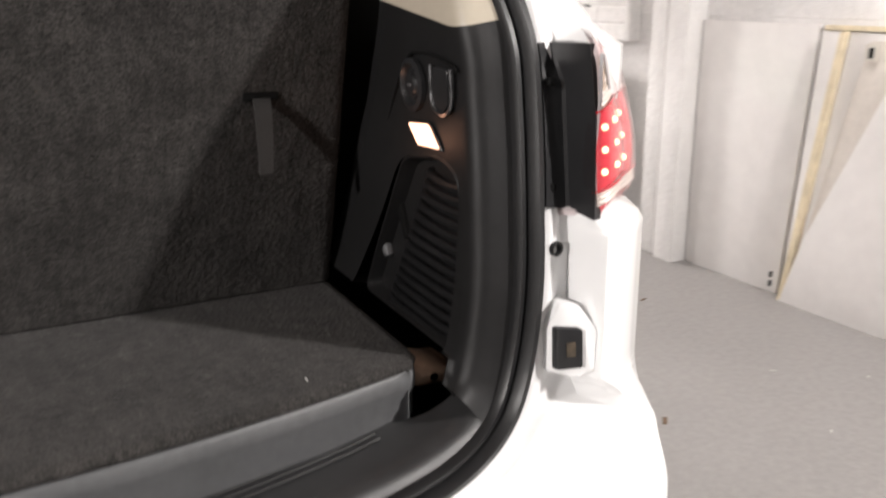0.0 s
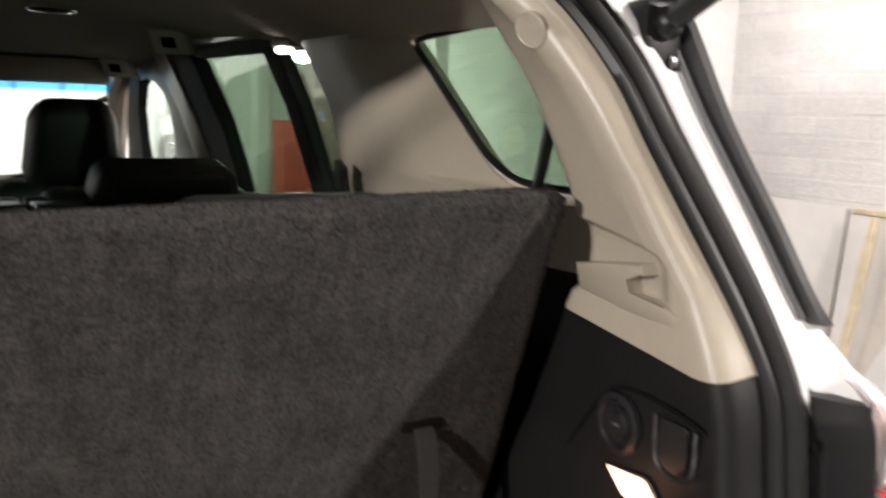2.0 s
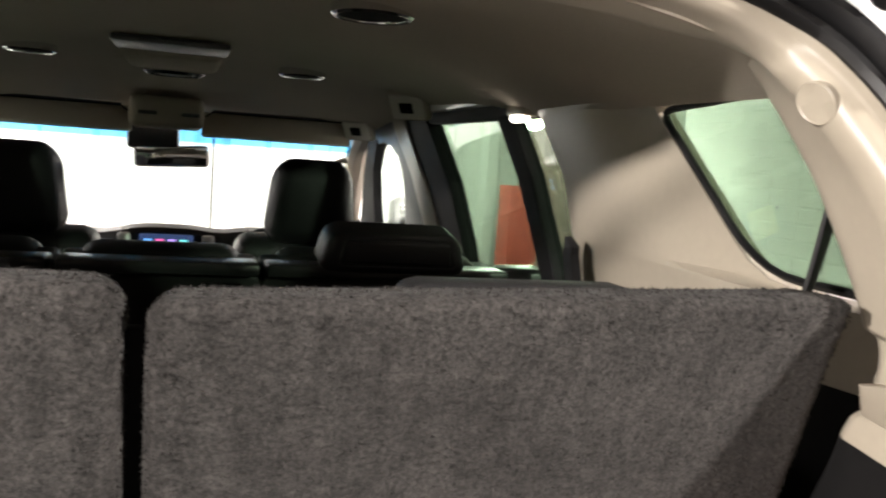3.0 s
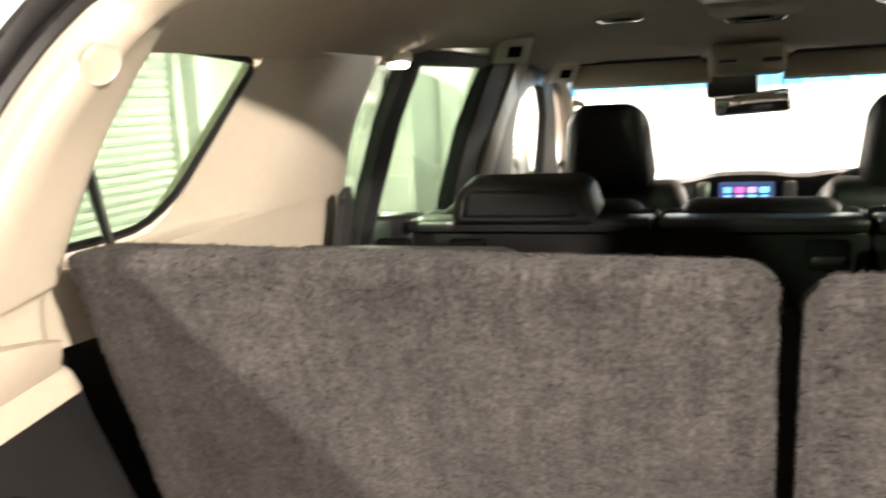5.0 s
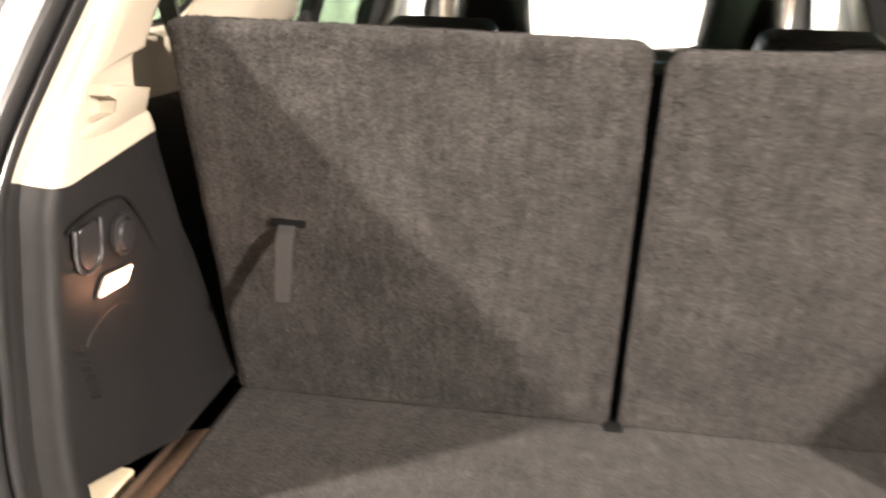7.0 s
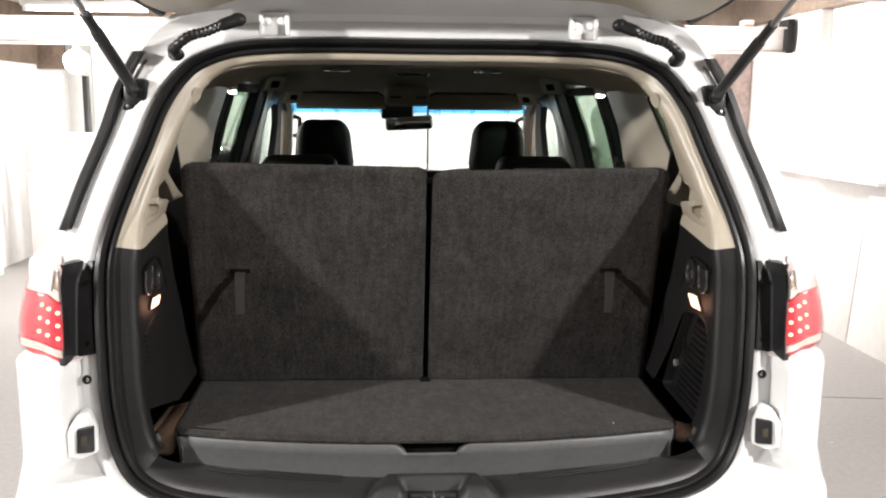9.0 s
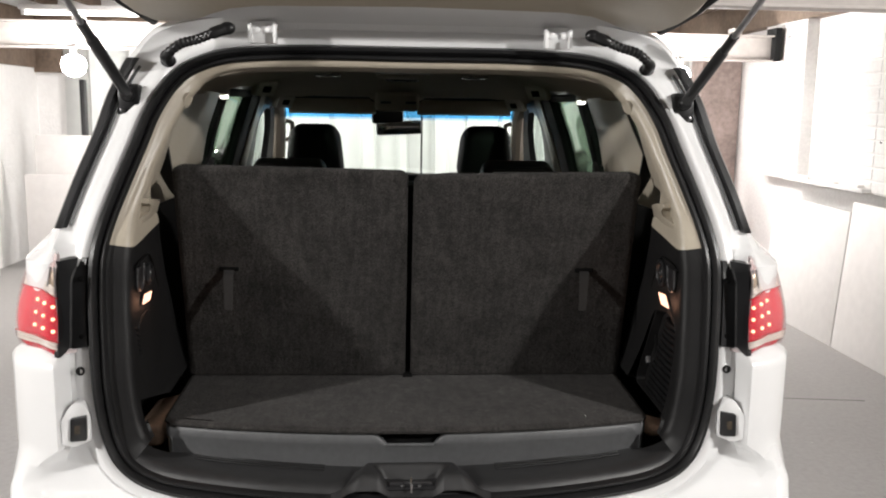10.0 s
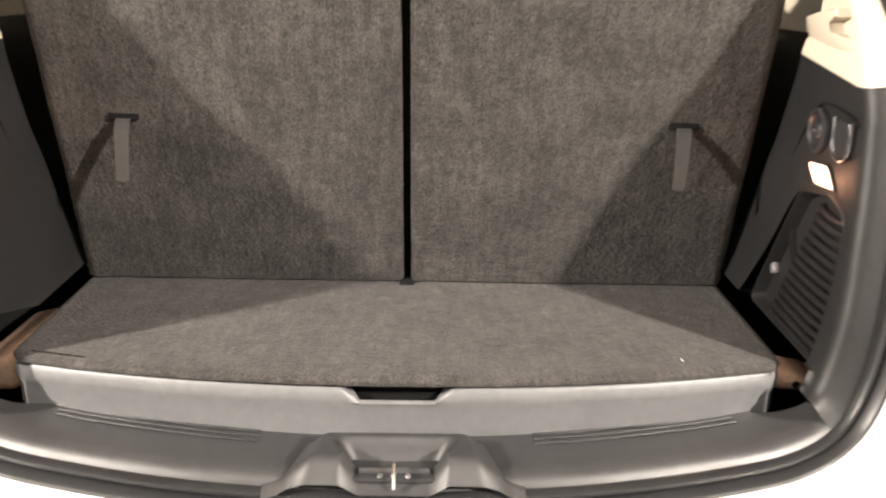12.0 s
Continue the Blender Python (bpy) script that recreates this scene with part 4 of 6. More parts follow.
# Body wells behind the lining, near-black for their shade, and painted striker blocks outside.
for side in (-1, 1):
    a, b = sorted((side * 0.735, side * 0.70))
    box("inner_side_wall", (a, 0.10, 0.70), (b, 1.0, 1.33), VOID, car, "inner body side, near-black for its shade", bevel=0)
    # Black recess between seal and tail lamp.
    rows = []
    for k in range(13):
        f = k / 12
        z = 1.054 + (1.243 - 1.054) * f
        i = min((j for j in range(STATIONS) if OPEN[j][0] * side > 0.3), key=lambda j: abs(OPEN[j][2] - z))
        s, y = abs(OPEN[i][0]) + 0.003, OPEN[i][1]
        fold_x = float(np.interp(z, [1.05, 1.20, 1.225, 1.245], [0.735, 0.730, 0.722, 0.716]))
        fold_y = float(np.interp(z, [1.05, 1.20, 1.23, 1.246], [0.004, 0.016, 0.026, 0.03]))
        edge_x = float(np.interp(z, [1.04, 1.17, 1.24], [0.7415, 0.7385, 0.737]))
        edge_y = float(np.interp(z, [1.04, 1.17, 1.24], [-0.041, -0.037, -0.023]))
        low = 0.008 * (1 - f)
        rows.append([Vector((side * u, v, w)) for u, v, w in ((s, y + 0.012, z), (s + 0.003, y - 0.014, z), (fold_x - 0.004, fold_y - 0.001, z - low * 0.9), (fold_x, fold_y - 0.004, z - low),
                                                              (edge_x - 0.001, edge_y + 0.004, z - 1.8 * low), (edge_x, edge_y, z - 1.8 * low), (edge_x + 0.012, edge_y + 0.004, z - 1.8 * low))])
    rows.append([Vector((p.x, p.y + 0.05, p.z + 0.002)) for p in rows[-1]])
    mesh_object("lamp_recess", [v for r in rows for v in r], grid_faces(14, 7), SATIN, car, "black plastic recess beside the tail lamp", True)
    for z in (1.20, 1.075):
        lathe("recess_screw", [(0.006, 0), (0.006, 0.003), (0.002, 0.004)], lambda a, b, h: Vector((side * (0.706 + a), 0.0 - h + 0.06 * (z - 1.06), z + b)), VOID, car, "", 10)
    lathe("body_plug", [(0.0095, -0.004), (0.0095, 0.002), (0.006, 0.003), (0.005, -0.001)], lambda a, b, h: Vector((side * (0.712 + a), -0.006 - h, 1.0 + b)), RUBBER, car, "black rubber plug", 16)
    buffer = new("tailgate_guide")
    buffer.parent = car
    slant = lambda u: 0.002 - 0.03 * (0.9 + (u - 0.695) * 22)
    prism("guide_block", rounded([(0.692, 0.848), (0.690, 0.905), (0.704, 0.938), (0.722, 0.938), (0.741, 0.906), (0.741, 0.850), (0.722, 0.842)], 0.004, 2), 1.0,
          lambda u, v, w: Vector((side * u, 0.006 * (1 - w) + slant(u) * w, v)), PAINT, buffer, "white painted block", bevel=0.003)
    prism("wedge", rounded([(0.6955, 0.909), (0.7225, 0.909), (0.7245, 0.858), (0.697, 0.853)], 0.003, 2), 0.012, lambda u, v, w: Vector((side * u, slant(u) + 0.003 - w, v)), SATIN, buffer, "dark worn plastic wedge", bevel=0.002)
    prism("wedge_wear", [(0.706, 0.890), (0.715, 0.892), (0.716, 0.873), (0.707, 0.872)], 0.002, lambda u, v, w: Vector((side * u, slant(u) - 0.008 - w, v)), WORN, buffer, "brown wear mark")
    buffer["label"] = "white tailgate guide block with dark wedge"

    # Tail lamp wrapping the corner.
    lamp = new("tail_lamp")
    lamp.parent = car
    lamp["label"] = "red and clear tail lamp with lit diodes"

    def lens_z(f, k):
        """Height on the lens: its foot and top rise towards the side."""
        k = min(k, 5.0)
        return 1.039 + 0.0034 * max(0, k - 1) + (0.199 + 0.0012 * k) * f

    def lens(k, f, grow=0.0):
        """A point of the lens: it follows the plan and leans in and forward towards its top on the outer side."""
        i0 = min(int(k), len(LENS_PLAN) - 2)
        a, b = Vector(LENS_PLAN[i0]), Vector(LENS_PLAN[i0 + 1])
        t = (b - a).normalized()
        p = a.lerp(b, k - i0) + Vector((t.y, -t.x)) * grow
        lean = f ** 1.8 * min(max((k - 1) / 5, 0.0), 1.0)
        return Vector((side * (p.x - 0.038 * lean), p.y + 0.024 * lean, lens_z(f, k)))

    def lamp_shell(name, f0, f1, k0, k1, material, label, grow, bulge=0.0, caps=False):
        """A stretch of the lens between two heights, rounded in where it nears the foot and top of the lamp."""
        bm = bmesh.new()
        ks = [k0 + (k1 - k0) * j / 22 for j in range(23)]
        rows = []
        for j in range(11):
            f = f0 + (f1 - f0) * j / 10
            away = abs(2 * f - 1) ** 7
            rows.append([bm.verts.new(lens(k, f, grow - 0.010 * away + bulge * math.sin(math.pi * j / 10))) for k in ks])
        for a, b in zip(rows, rows[1:]):
            for k in range(22):
                bm.faces.new((a[k], a[k + 1], b[k + 1], b[k]))
        if caps:
            foot = [bm.verts.new(Vector((v.co.x - side * 0.05, max(v.co.y + 0.03, 0.02), v.co.z))) for v in rows[0]]
            for k in range(22):
                bm.faces.new((rows[0][k], rows[0][k + 1], foot[k + 1], foot[k]))
        return part(name, bm, material, lamp, label, sharp=60)

    lamp_shell("bowl", 0.0, 1.0, 0.0, 11.0, LAMP_BOWL, "silver lamp bowl", -0.011, caps=True)
    lamp_shell("red_lens", 0.17, 0.63, 0.25, 11.0, PINK_LENS, "glossy red lens over the diodes", -0.002, 0.003)
    lamp_shell("red_inner_edge", 0.15, 0.65, 0.1, 0.85, RED_LENS, "deep red inner edge", 0.0, 0.001)
    lamp_shell("red_foot", 0.0, 0.065, 0.3, 11.0, RED_LENS, "red strip at the foot of the lens", -0.003)
    lamp_shell("tinted_top", 0.90, 1.0, 0.3, 11.0, TOP_LENS, "rosy tinted top of the lens", -0.004)
    lamp_shell("indicator_reflector", 0.73, 0.89, 1.6, 4.6, AMBER_BOWL, "warm indicator reflector", -0.007, 0.003)
    lamp_shell("clear_lens", 0.0, 1.0, 0.15, 11.0, CLEAR_LENS, "clear outer lens", 0.002, 0.002)
    for k, f0, f1 in ((0.95, 0.08, 0.97), (1.35, 0.68, 0.92), (3.9, 0.70, 0.90)):
        tube("lens_rib", [lens(k, f0 + (f1 - f0) * j / 4, -0.002) for j in range(5)], 0.0022, STEEL, lamp, "bright lens rib", 6)
    # The pale colour of these steps stands in for chrome reflections.
    for f in (0.085, 0.115, 0.145, 0.655, 0.685, 0.715):
        tube("reflector_step", [lens(k, f, -0.005) for k in (0.9, 1.5, 2, 2.6, 3.3, 4, 5, 6.5, 8)], 0.0032, PALE, lamp, "reflector step, paled to stand in for its gleam", 6)
    for f in (0.165, 0.635):
        tube("lens_edge", [lens(k, f, 0.0005) for k in (0.9, 1.5, 2, 2.6, 3.3, 4, 5, 6, 8)], 0.0014, RED_LENS, lamp, "red lens edge", 6)
    for f in (0.27, 0.40, 0.53):
        for k in (2.2, 3.9, 5.3):
            bm = bmesh.new()
            bmesh.ops.create_icosphere(bm, subdivisions=2, radius=0.0044)
            for v in bm.verts:
                v.co += lens(k, f, 0.0005)
            part("diode", bm, LED, lamp, "lit amber diode")

# ---- third row seats ----
LEAN_SEAT = 0.385


def seat_y(z):
    return 0.412 - LEAN_SEAT * (z - 0.86)


def carpet_pile(ob, parent, count, weight, long, seed):
    """Short tufts of pile standing off a carpeted mesh; weight tells how thick they grow at a point."""
    dice = random.Random(seed)
    me = ob.data
    faces = [(p, p.area * weight(p.center)) for p in me.polygons]
    faces = [(p, w) for p, w in faces if w > 0]
    verts, tris = [], []
    for p in dice.choices([p for p, w in faces], [w for p, w in faces], k=count):
        a, b, c = (me.vertices[k].co for k in p.vertices[:3])
        u, v = dice.random(), dice.random()
        at = a + (b - a) * u + (c - b) * v
        way = (p.normal + Vector((dice.gauss(0, 0.45), dice.gauss(0, 0.45), dice.gauss(0, 0.45)))).normalized()
        across = way.cross(Vector((dice.gauss(0, 1), dice.gauss(0, 1), dice.gauss(0, 1)))).normalized() * dice.uniform(0.0006, 0.0011)
        o = len(verts)
        verts += [at - across - p.normal * 0.0005, at + across - p.normal * 0.0005, at + way * long * dice.uniform(0.5, 1.3)]
        tris.append((o, o + 1, o + 2))
    pile = bpy.data.meshes.new("pile_nap")
    pile.from_pydata([tuple(v) for v in verts], [], tris)
    pile.materials.append(CARPET)
    tuft = new("pile_nap", pile)
    tuft.parent = parent
    tagged(tuft, "short charcoal carpet nap", kind="stuff")


def third_seat(x0, x1, side):
    seat = new("third_row_seat")
    seat.parent = car
    seat["label"] = "upright third-row seat with a charcoal carpeted back"
    z0, z1, thick = 0.859, 1.426, 0.055
    low, high = (0.0, 0.009) if side < 0 else (-0.009, 0.003)
    bm = bmesh.new()
    up = Vector((0, -LEAN_SEAT, 1)).normalized()
    back = Vector((0, -1, -LEAN_SEAT)).normalized()
    length = (z1 - z0) * math.sqrt(1 + LEAN_SEAT ** 2)
    foot = Vector(((x0 + x1) / 2, seat_y(z0), z0))
    wide = x1 - x0

    def at(u, v, w):
        """u across, v up the back, w towards the front of the car."""
        spread = 1.0 - 0.04 * v
        if side < 0:
            px = x1 - (x1 - (x0 + u * wide)) * spread
        else:
            px = x0 + ((x0 + u * wide) - x0) * spread
        p = foot + up * (v * length) + Vector((0, 1, -0.12)) * w
        outer = 1 - u if side < 0 else u
        return Vector((px, p.y, p.z + v * (low + (high - low) * outer)))

    # front face as a grid, edges rolled over
    n = 130
    rough = random.Random(7 + side)
    us = [k / n for k in range(n + 1)]
    vs = [k / n for k in range(n + 1)]
    verts = {}
    for a, u in enumerate(us):
        for b, v in enumerate(vs):
            du = min(u, 1 - u) * wide
            dv = (1 - v) * length
            # squeeze the grid's upper corners into a rounded outline
            uu, vv = u, v
            e = 0.034 if (u - 0.5) * side > 0 else 0.024
            cx, cy = max(0.0, e - du), max(0.0, e - dv)
            if cx > 0 and cy > 0:
                d = math.hypot(cx, cy)
                m = max(cx, cy)
                k = m / d
                nx, ny = cx * k, cy * k
                s = -1 if u < 0.5 else 1
                uu = u + (-s) * (cx - nx) / wide
                vv = v - (cy - ny) / length
            edge = min(min(uu, 1 - uu) * wide, (1 - vv) * length + 0.0)
            r0 = 0.012 if (uu - 0.5) * side < -0.3 and vv < 0.93 else 0.022
            roll = max(0.0, r0 - edge)
            w = r0 - math.sqrt(max(0.0, r0 ** 2 - roll ** 2))
            w += 0.0012 * noise.noise(Vector((uu * wide * 30, vv * length * 30, side))) + 0.0013 * noise.noise(Vector((uu * wide * 190, vv * length * 190, side * 5))) + 0.0008 * rough.uniform(-1, 1) + 0.0045 * noise.noise(Vector((uu * 4, vv * 4, side * 3)))
            verts[a, b] = bm.verts.new(at(uu, vv, w))
    for a in range(n):
        for b in range(n):
            bm.faces.new((verts[a, b], verts[a + 1, b], verts[a + 1, b + 1], verts[a, b + 1]))
    # wall round to the front
    rim = [(0, b) for b in range(n + 1)] + [(a, n) for a in range(1, n + 1)] + [(n, b) for b in range(n - 1, -1, -1)]
    prev = None
    for key in rim:
        v0 = verts[key]
        p = v0.co + Vector((0, 0.03, -0.001))
        p2 = v0.co + Vector((0, thick, -0.012))
        cur = (v0, bm.verts.new(p), bm.verts.new(p2))
        if prev:
            bm.faces.new((prev[0], cur[0], cur[1], prev[1]))
            bm.faces.new((prev[1], cur[1], cur[2], prev[2]))
        prev = cur
    carpet = part("back_carpet", bm, CARPET, seat, "charcoal carpet on the seat back", sharp=60)
    carpet_pile(carpet, seat, 16000, lambda p: 1.0 if p.z > 1.395 or min(p.x - x0, x1 - p.x) < 0.03 else 0.3, 0.0026, 31 + side)
    bm = bmesh.new()
    pad = [(0.03, 0.02), (0.97, 0.02), (0.965, 0.93), (0.93, 0.975), (0.07, 0.975), (0.035, 0.93)]
    add_prism(bm, rounded(pad, 0.04, 4), 0.05, lambda u, v, w: at(u, v, 0.045 + w))
    bmesh.ops.bevel(bm, geom=list(bm.edges), offset=0.012, segments=2, profile=0.5, affect="EDGES")
    part("cushion", bm, LEATHER, seat, "black leather seat front")
    bm = bmesh.new()
    hx = side * 0.305
    add_box(bm, (hx - 0.110, 0.276, 1.33), (hx + 0.110, 0.345, 1.4185), 0.022, 4)
    for v in bm.verts:
        v.co.z -= 0.10 * abs(v.co.x - hx) ** 1.5 if v.co.z > 1.38 else 0
    headrest = part("headrest", bm, LEATHER, seat, "black leather headrest folded behind the back", sharp=80)
    tube("piping", [(hx - 0.104, 0.276, 1.401), (hx - 0.085, 0.272, 1.4075), (hx, 0.271, 1.4125), (hx + 0.085, 0.272, 1.4075), (hx + 0.104, 0.276, 1.401)], 0.0025, GREY_PLASTIC, headrest, "grey piping", 6)
    # Strap in its slot.
    sx = side * 0.446
    z_s = 1.169
    n_out = back
    p0 = Vector((sx, seat_y(z_s), z_s))
    box("strap_slot", p0 - Vector((0.024, 0.004, 0.005)), p0 + Vector((0.024, 0.006, 0.006)), VOID, seat, "dark strap slot", bevel=0.002)
    bm = bmesh.new()
    swing = 0.0016 if side > 0 else 0.0005
    line = [p0 + n_out * d + Vector((-side * swing * t, 0, -dz)) for t, (d, dz) in enumerate(((0.0, 0.0), (0.011, 0.002), (0.019, 0.010), (0.025, 0.026), (0.031, 0.047), (0.036, 0.067), (0.039, 0.080)))]
    rows = []
    for p in line:
        rows.append([bm.verts.new(p + Vector((dx * (1 - 0.12 * (p0.z - p.z) / 0.05), 0, 0)) + n_out * dn) for dx, dn in ((-0.0118, 0), (0.0118, 0), (0.0118, 0.0035), (-0.0118, 0.0035))])
    for a, b in zip(rows, rows[1:]):
        for k in range(4):
            bm.faces.new((a[k], a[(k + 1) % 4], b[(k + 1) % 4], b[k]))
    bm.faces.new(rows[-1])
    part("pull_strap", bm, STRAP, seat, "hanging dark grey pull strap")
    return seat


carpet_pile(lid, cargo, 3500, lambda p: 1.0 if p.z > FASCIA_TOP and p.y < 0.06 else 0.0, 0.0022, 12)
third_seat(-0.582, -0.005, -1)
third_seat(0.0085, 0.582, 1)
# Black plate added behind the seats so their gap stays dark.
prism("seat_gap_plate", [(0.78, 0.0), (1.385, 0.0), (1.385, 0.02), (0.78, 0.02)], 0.05, lambda u, v, w: Vector((-0.021 + w, seat_y(u) + 0.03 + v, u)), VOID, car, "added black plate that darkens the gap between the seats")
box("seat_hinge_cover", (-0.012, 0.396, 0.852), (0.015, 0.44, 0.8605), VOID, car, "black seat hinge cover", bevel=0.004)

# ---- cabin ----
def window_x(z):
    return 0.668 - 0.2 * (z - 1.34)


def side_surface(side, y, z, out=0.0):
    return Vector((side * (window_x(z) + out), y, z))


def side_prism(name, outline, depth, out, material, label, parent=car, both=True, bevel=0.006):
    made = []
    for side in (-1, 1):
        made.append(prism(name, outline, depth, lambda u, v, w: side_surface(side, u, v, out + w), material, parent, label, bevel=bevel))
    return made


Q_WIN = rounded([(0.19, 1.41), (0.462, 1.412), (0.648, 1.598), (0.40, 1.612), (0.27, 1.56)], [0.01, 0.07, 0.03, 0.02, 0.02], 5)
side_prism("quarter_window", Q_WIN, 0.005, 0.01, GLASS, "green tinted quarter window", bevel=0)
for side in (-1, 1):
    loop = [side_surface(side, u, v, 0.006) for u, v in Q_WIN]
    tube("quarter_window_rubber", loop + loop[:2], 0.0048, RUBBER, car, "black window surround", 8)


def pillar_edges(z):
    """Where the trim round the quarter window begins and ends, along the car."""
    start = float(np.interp(z, [1.29, 1.398, 1.401, 1.408, 1.425, 1.45, 1.595, 1.604, 1.612, 1.63, 1.68], [0.16, 0.16, 0.38, 0.44, 0.478, 0.506, 0.648, 0.655, 0.42, 0.30, 0.30]))
    end = float(np.interp(z, [1.27, 1.345, 1.50, 1.60, 1.68], [0.93, 0.932, 0.945, 1.02, 1.09]))
    return start, end


for side in (-1, 1):
    levels = [1.318, 1.34, 1.38, 1.398, 1.401, 1.408, 1.416, 1.425, 1.437, 1.45, 1.48, 1.51, 1.54, 1.57, 1.595, 1.604, 1.612, 1.63, 1.645]
    rows = []
    for z in levels:
        y0, y1 = pillar_edges(z)
        row = [side_surface(side, y0 + 0.004, z, 0.03), side_surface(side, y0, z, 0.002)]
        for k in range(13):
            f = k / 12
            y = y0 + (y1 - y0) * f
            ease = min(1.0, max(0.0, (y - y0) / 0.2))
            swell = 0.026 * min(1.0, (y1 - y) / 0.06 + 0.2) * ease * ease * (3 - 2 * ease) + 0.004 * math.sin(math.pi * f)
            row.append(side_surface(side, y, z, -swell))
        row += [side_surface(side, y1 + 0.003, z, 0.004), side_surface(side, y1, z, 0.03)]
        rows.append(row)
    mesh_object("side_trim", [v for r in rows for v in r], grid_faces(len(rows), len(rows[0])), BEIGE, car, "beige moulded trim round the quarter window")
for side in (-1, 1):
    belt = [(0.795, 1.30), (0.835, 1.30), (0.826, 1.39), (0.812, 1.417), (0.788, 1.402), (0.80, 1.39)]
    prism("belt_tongue", belt, 0.014, lambda u, v, w: side_surface(side, u, v, -0.062 - w), WEBBING, car, "black seat belt standing at the pillar", bevel=0.003)
    bm = bmesh.new()
    line = spline([(0.615, 0.296, 1.56), (0.607, 0.300, 1.50), (0.5985, 0.310, 1.42), (0.586, 0.324, 1.365), (0.573, 0.336, 1.322), (0.568, 0.345, 1.20)], 4)
    wide = spline([(0.0225, 0.018, 0), (0.0225, 0.019, 0), (0.0220, 0.020, 0), (0.012, 0.014, 0), (0.003, 0.010, 0), (0.003, 0.02, 0)], 4)
    rows = [[bm.verts.new((side * (p[0] + k * w[0] + n * 0.0009), p[1] + k * w[1] - n * 0.0018, p[2])) for k, n in ((-1, -1), (1, -1), (1, 1), (-1, 1))] for p, w in zip(line, wide)]
    for a, b in zip(rows, rows[1:]):
        for k in range(4):
            bm.faces.new((a[k], a[(k + 1) % 4], b[(k + 1) % 4], b[k]))
    bm.faces.new(rows[0])
    bm.faces.new(rows[-1][::-1])
    part("third_row_belt", bm, WEBBING, car, "black seat belt hanging beside the seat back")

DOOR_WIN = [(0.94, 1.27), (0.95, 1.345), (1.03, 1.60), (1.79, 1.612), (1.60, 1.44), (1.53, 1.27)]
side_prism("rear_door_window", DOOR_WIN, 0.005, 0.012, GLASS, "green tinted rear door window", bevel=0)
side_prism("door_glass_bar", [(1.02, 1.26), (1.08, 1.26), (1.097, 1.335), (1.15, 1.50), (1.245, 1.615), (1.16, 1.615), (1.085, 1.50), (1.035, 1.335)], 0.03, -0.006, MATTE, "black bar in the rear door glass")
side_prism("door_pillar", [(1.53, 1.26), (1.69, 1.26), (1.70, 1.33), (1.79, 1.475), (1.905, 1.59), (1.92, 1.63), (1.74, 1.63), (1.705, 1.60), (1.59, 1.47), (1.54, 1.33)], 0.04, -0.012, MATTE, "black door pillar")
side_prism("centre_pillar", [(1.68, 1.24), (1.81, 1.24), (1.825, 1.34), (1.895, 1.475), (2.02, 1.585), (2.06, 1.63), (1.915, 1.63), (1.90, 1.59), (1.785, 1.475), (1.695, 1.33)], 0.04, -0.02, BEIGE, "beige centre pillar trim")
side_prism("front_pillar_cover", [(1.80, 1.24), (2.11, 1.24), (2.095, 1.32), (2.05, 1.42), (2.045, 1.48), (2.07, 1.525), (2.14, 1.555), (2.24, 1.57), (2.32, 1.558), (2.40, 1.52), (2.42, 1.63), (2.055, 1.63), (2.015, 1.585), (1.89, 1.475), (1.82, 1.34)], 0.03, -0.008, GREY_PLASTIC, "dark trim round the front door window", bevel=0.004)
side_prism("front_door_window", rounded([(2.02, 1.25), (2.62, 1.25), (2.46, 1.50), (2.34, 1.57), (2.04, 1.57)], 0.01, 2), 0.005, 0.024, SCREEN_GLASS, "clear front door window", bevel=0)
side_prism("front_door_frame", [(2.30, 1.565), (2.44, 1.475), (2.49, 1.38), (2.52, 1.24), (2.82, 1.24), (2.60, 1.46), (2.45, 1.56), (2.42, 1.60)], 0.03, -0.012, MATTE, "black front door frame")
side_prism("rear_door_top", [(1.0, 1.600), (2.0, 1.606), (2.0, 1.645), (1.0, 1.64)], 0.03, -0.006, MATTE, "black door frame above the glass")
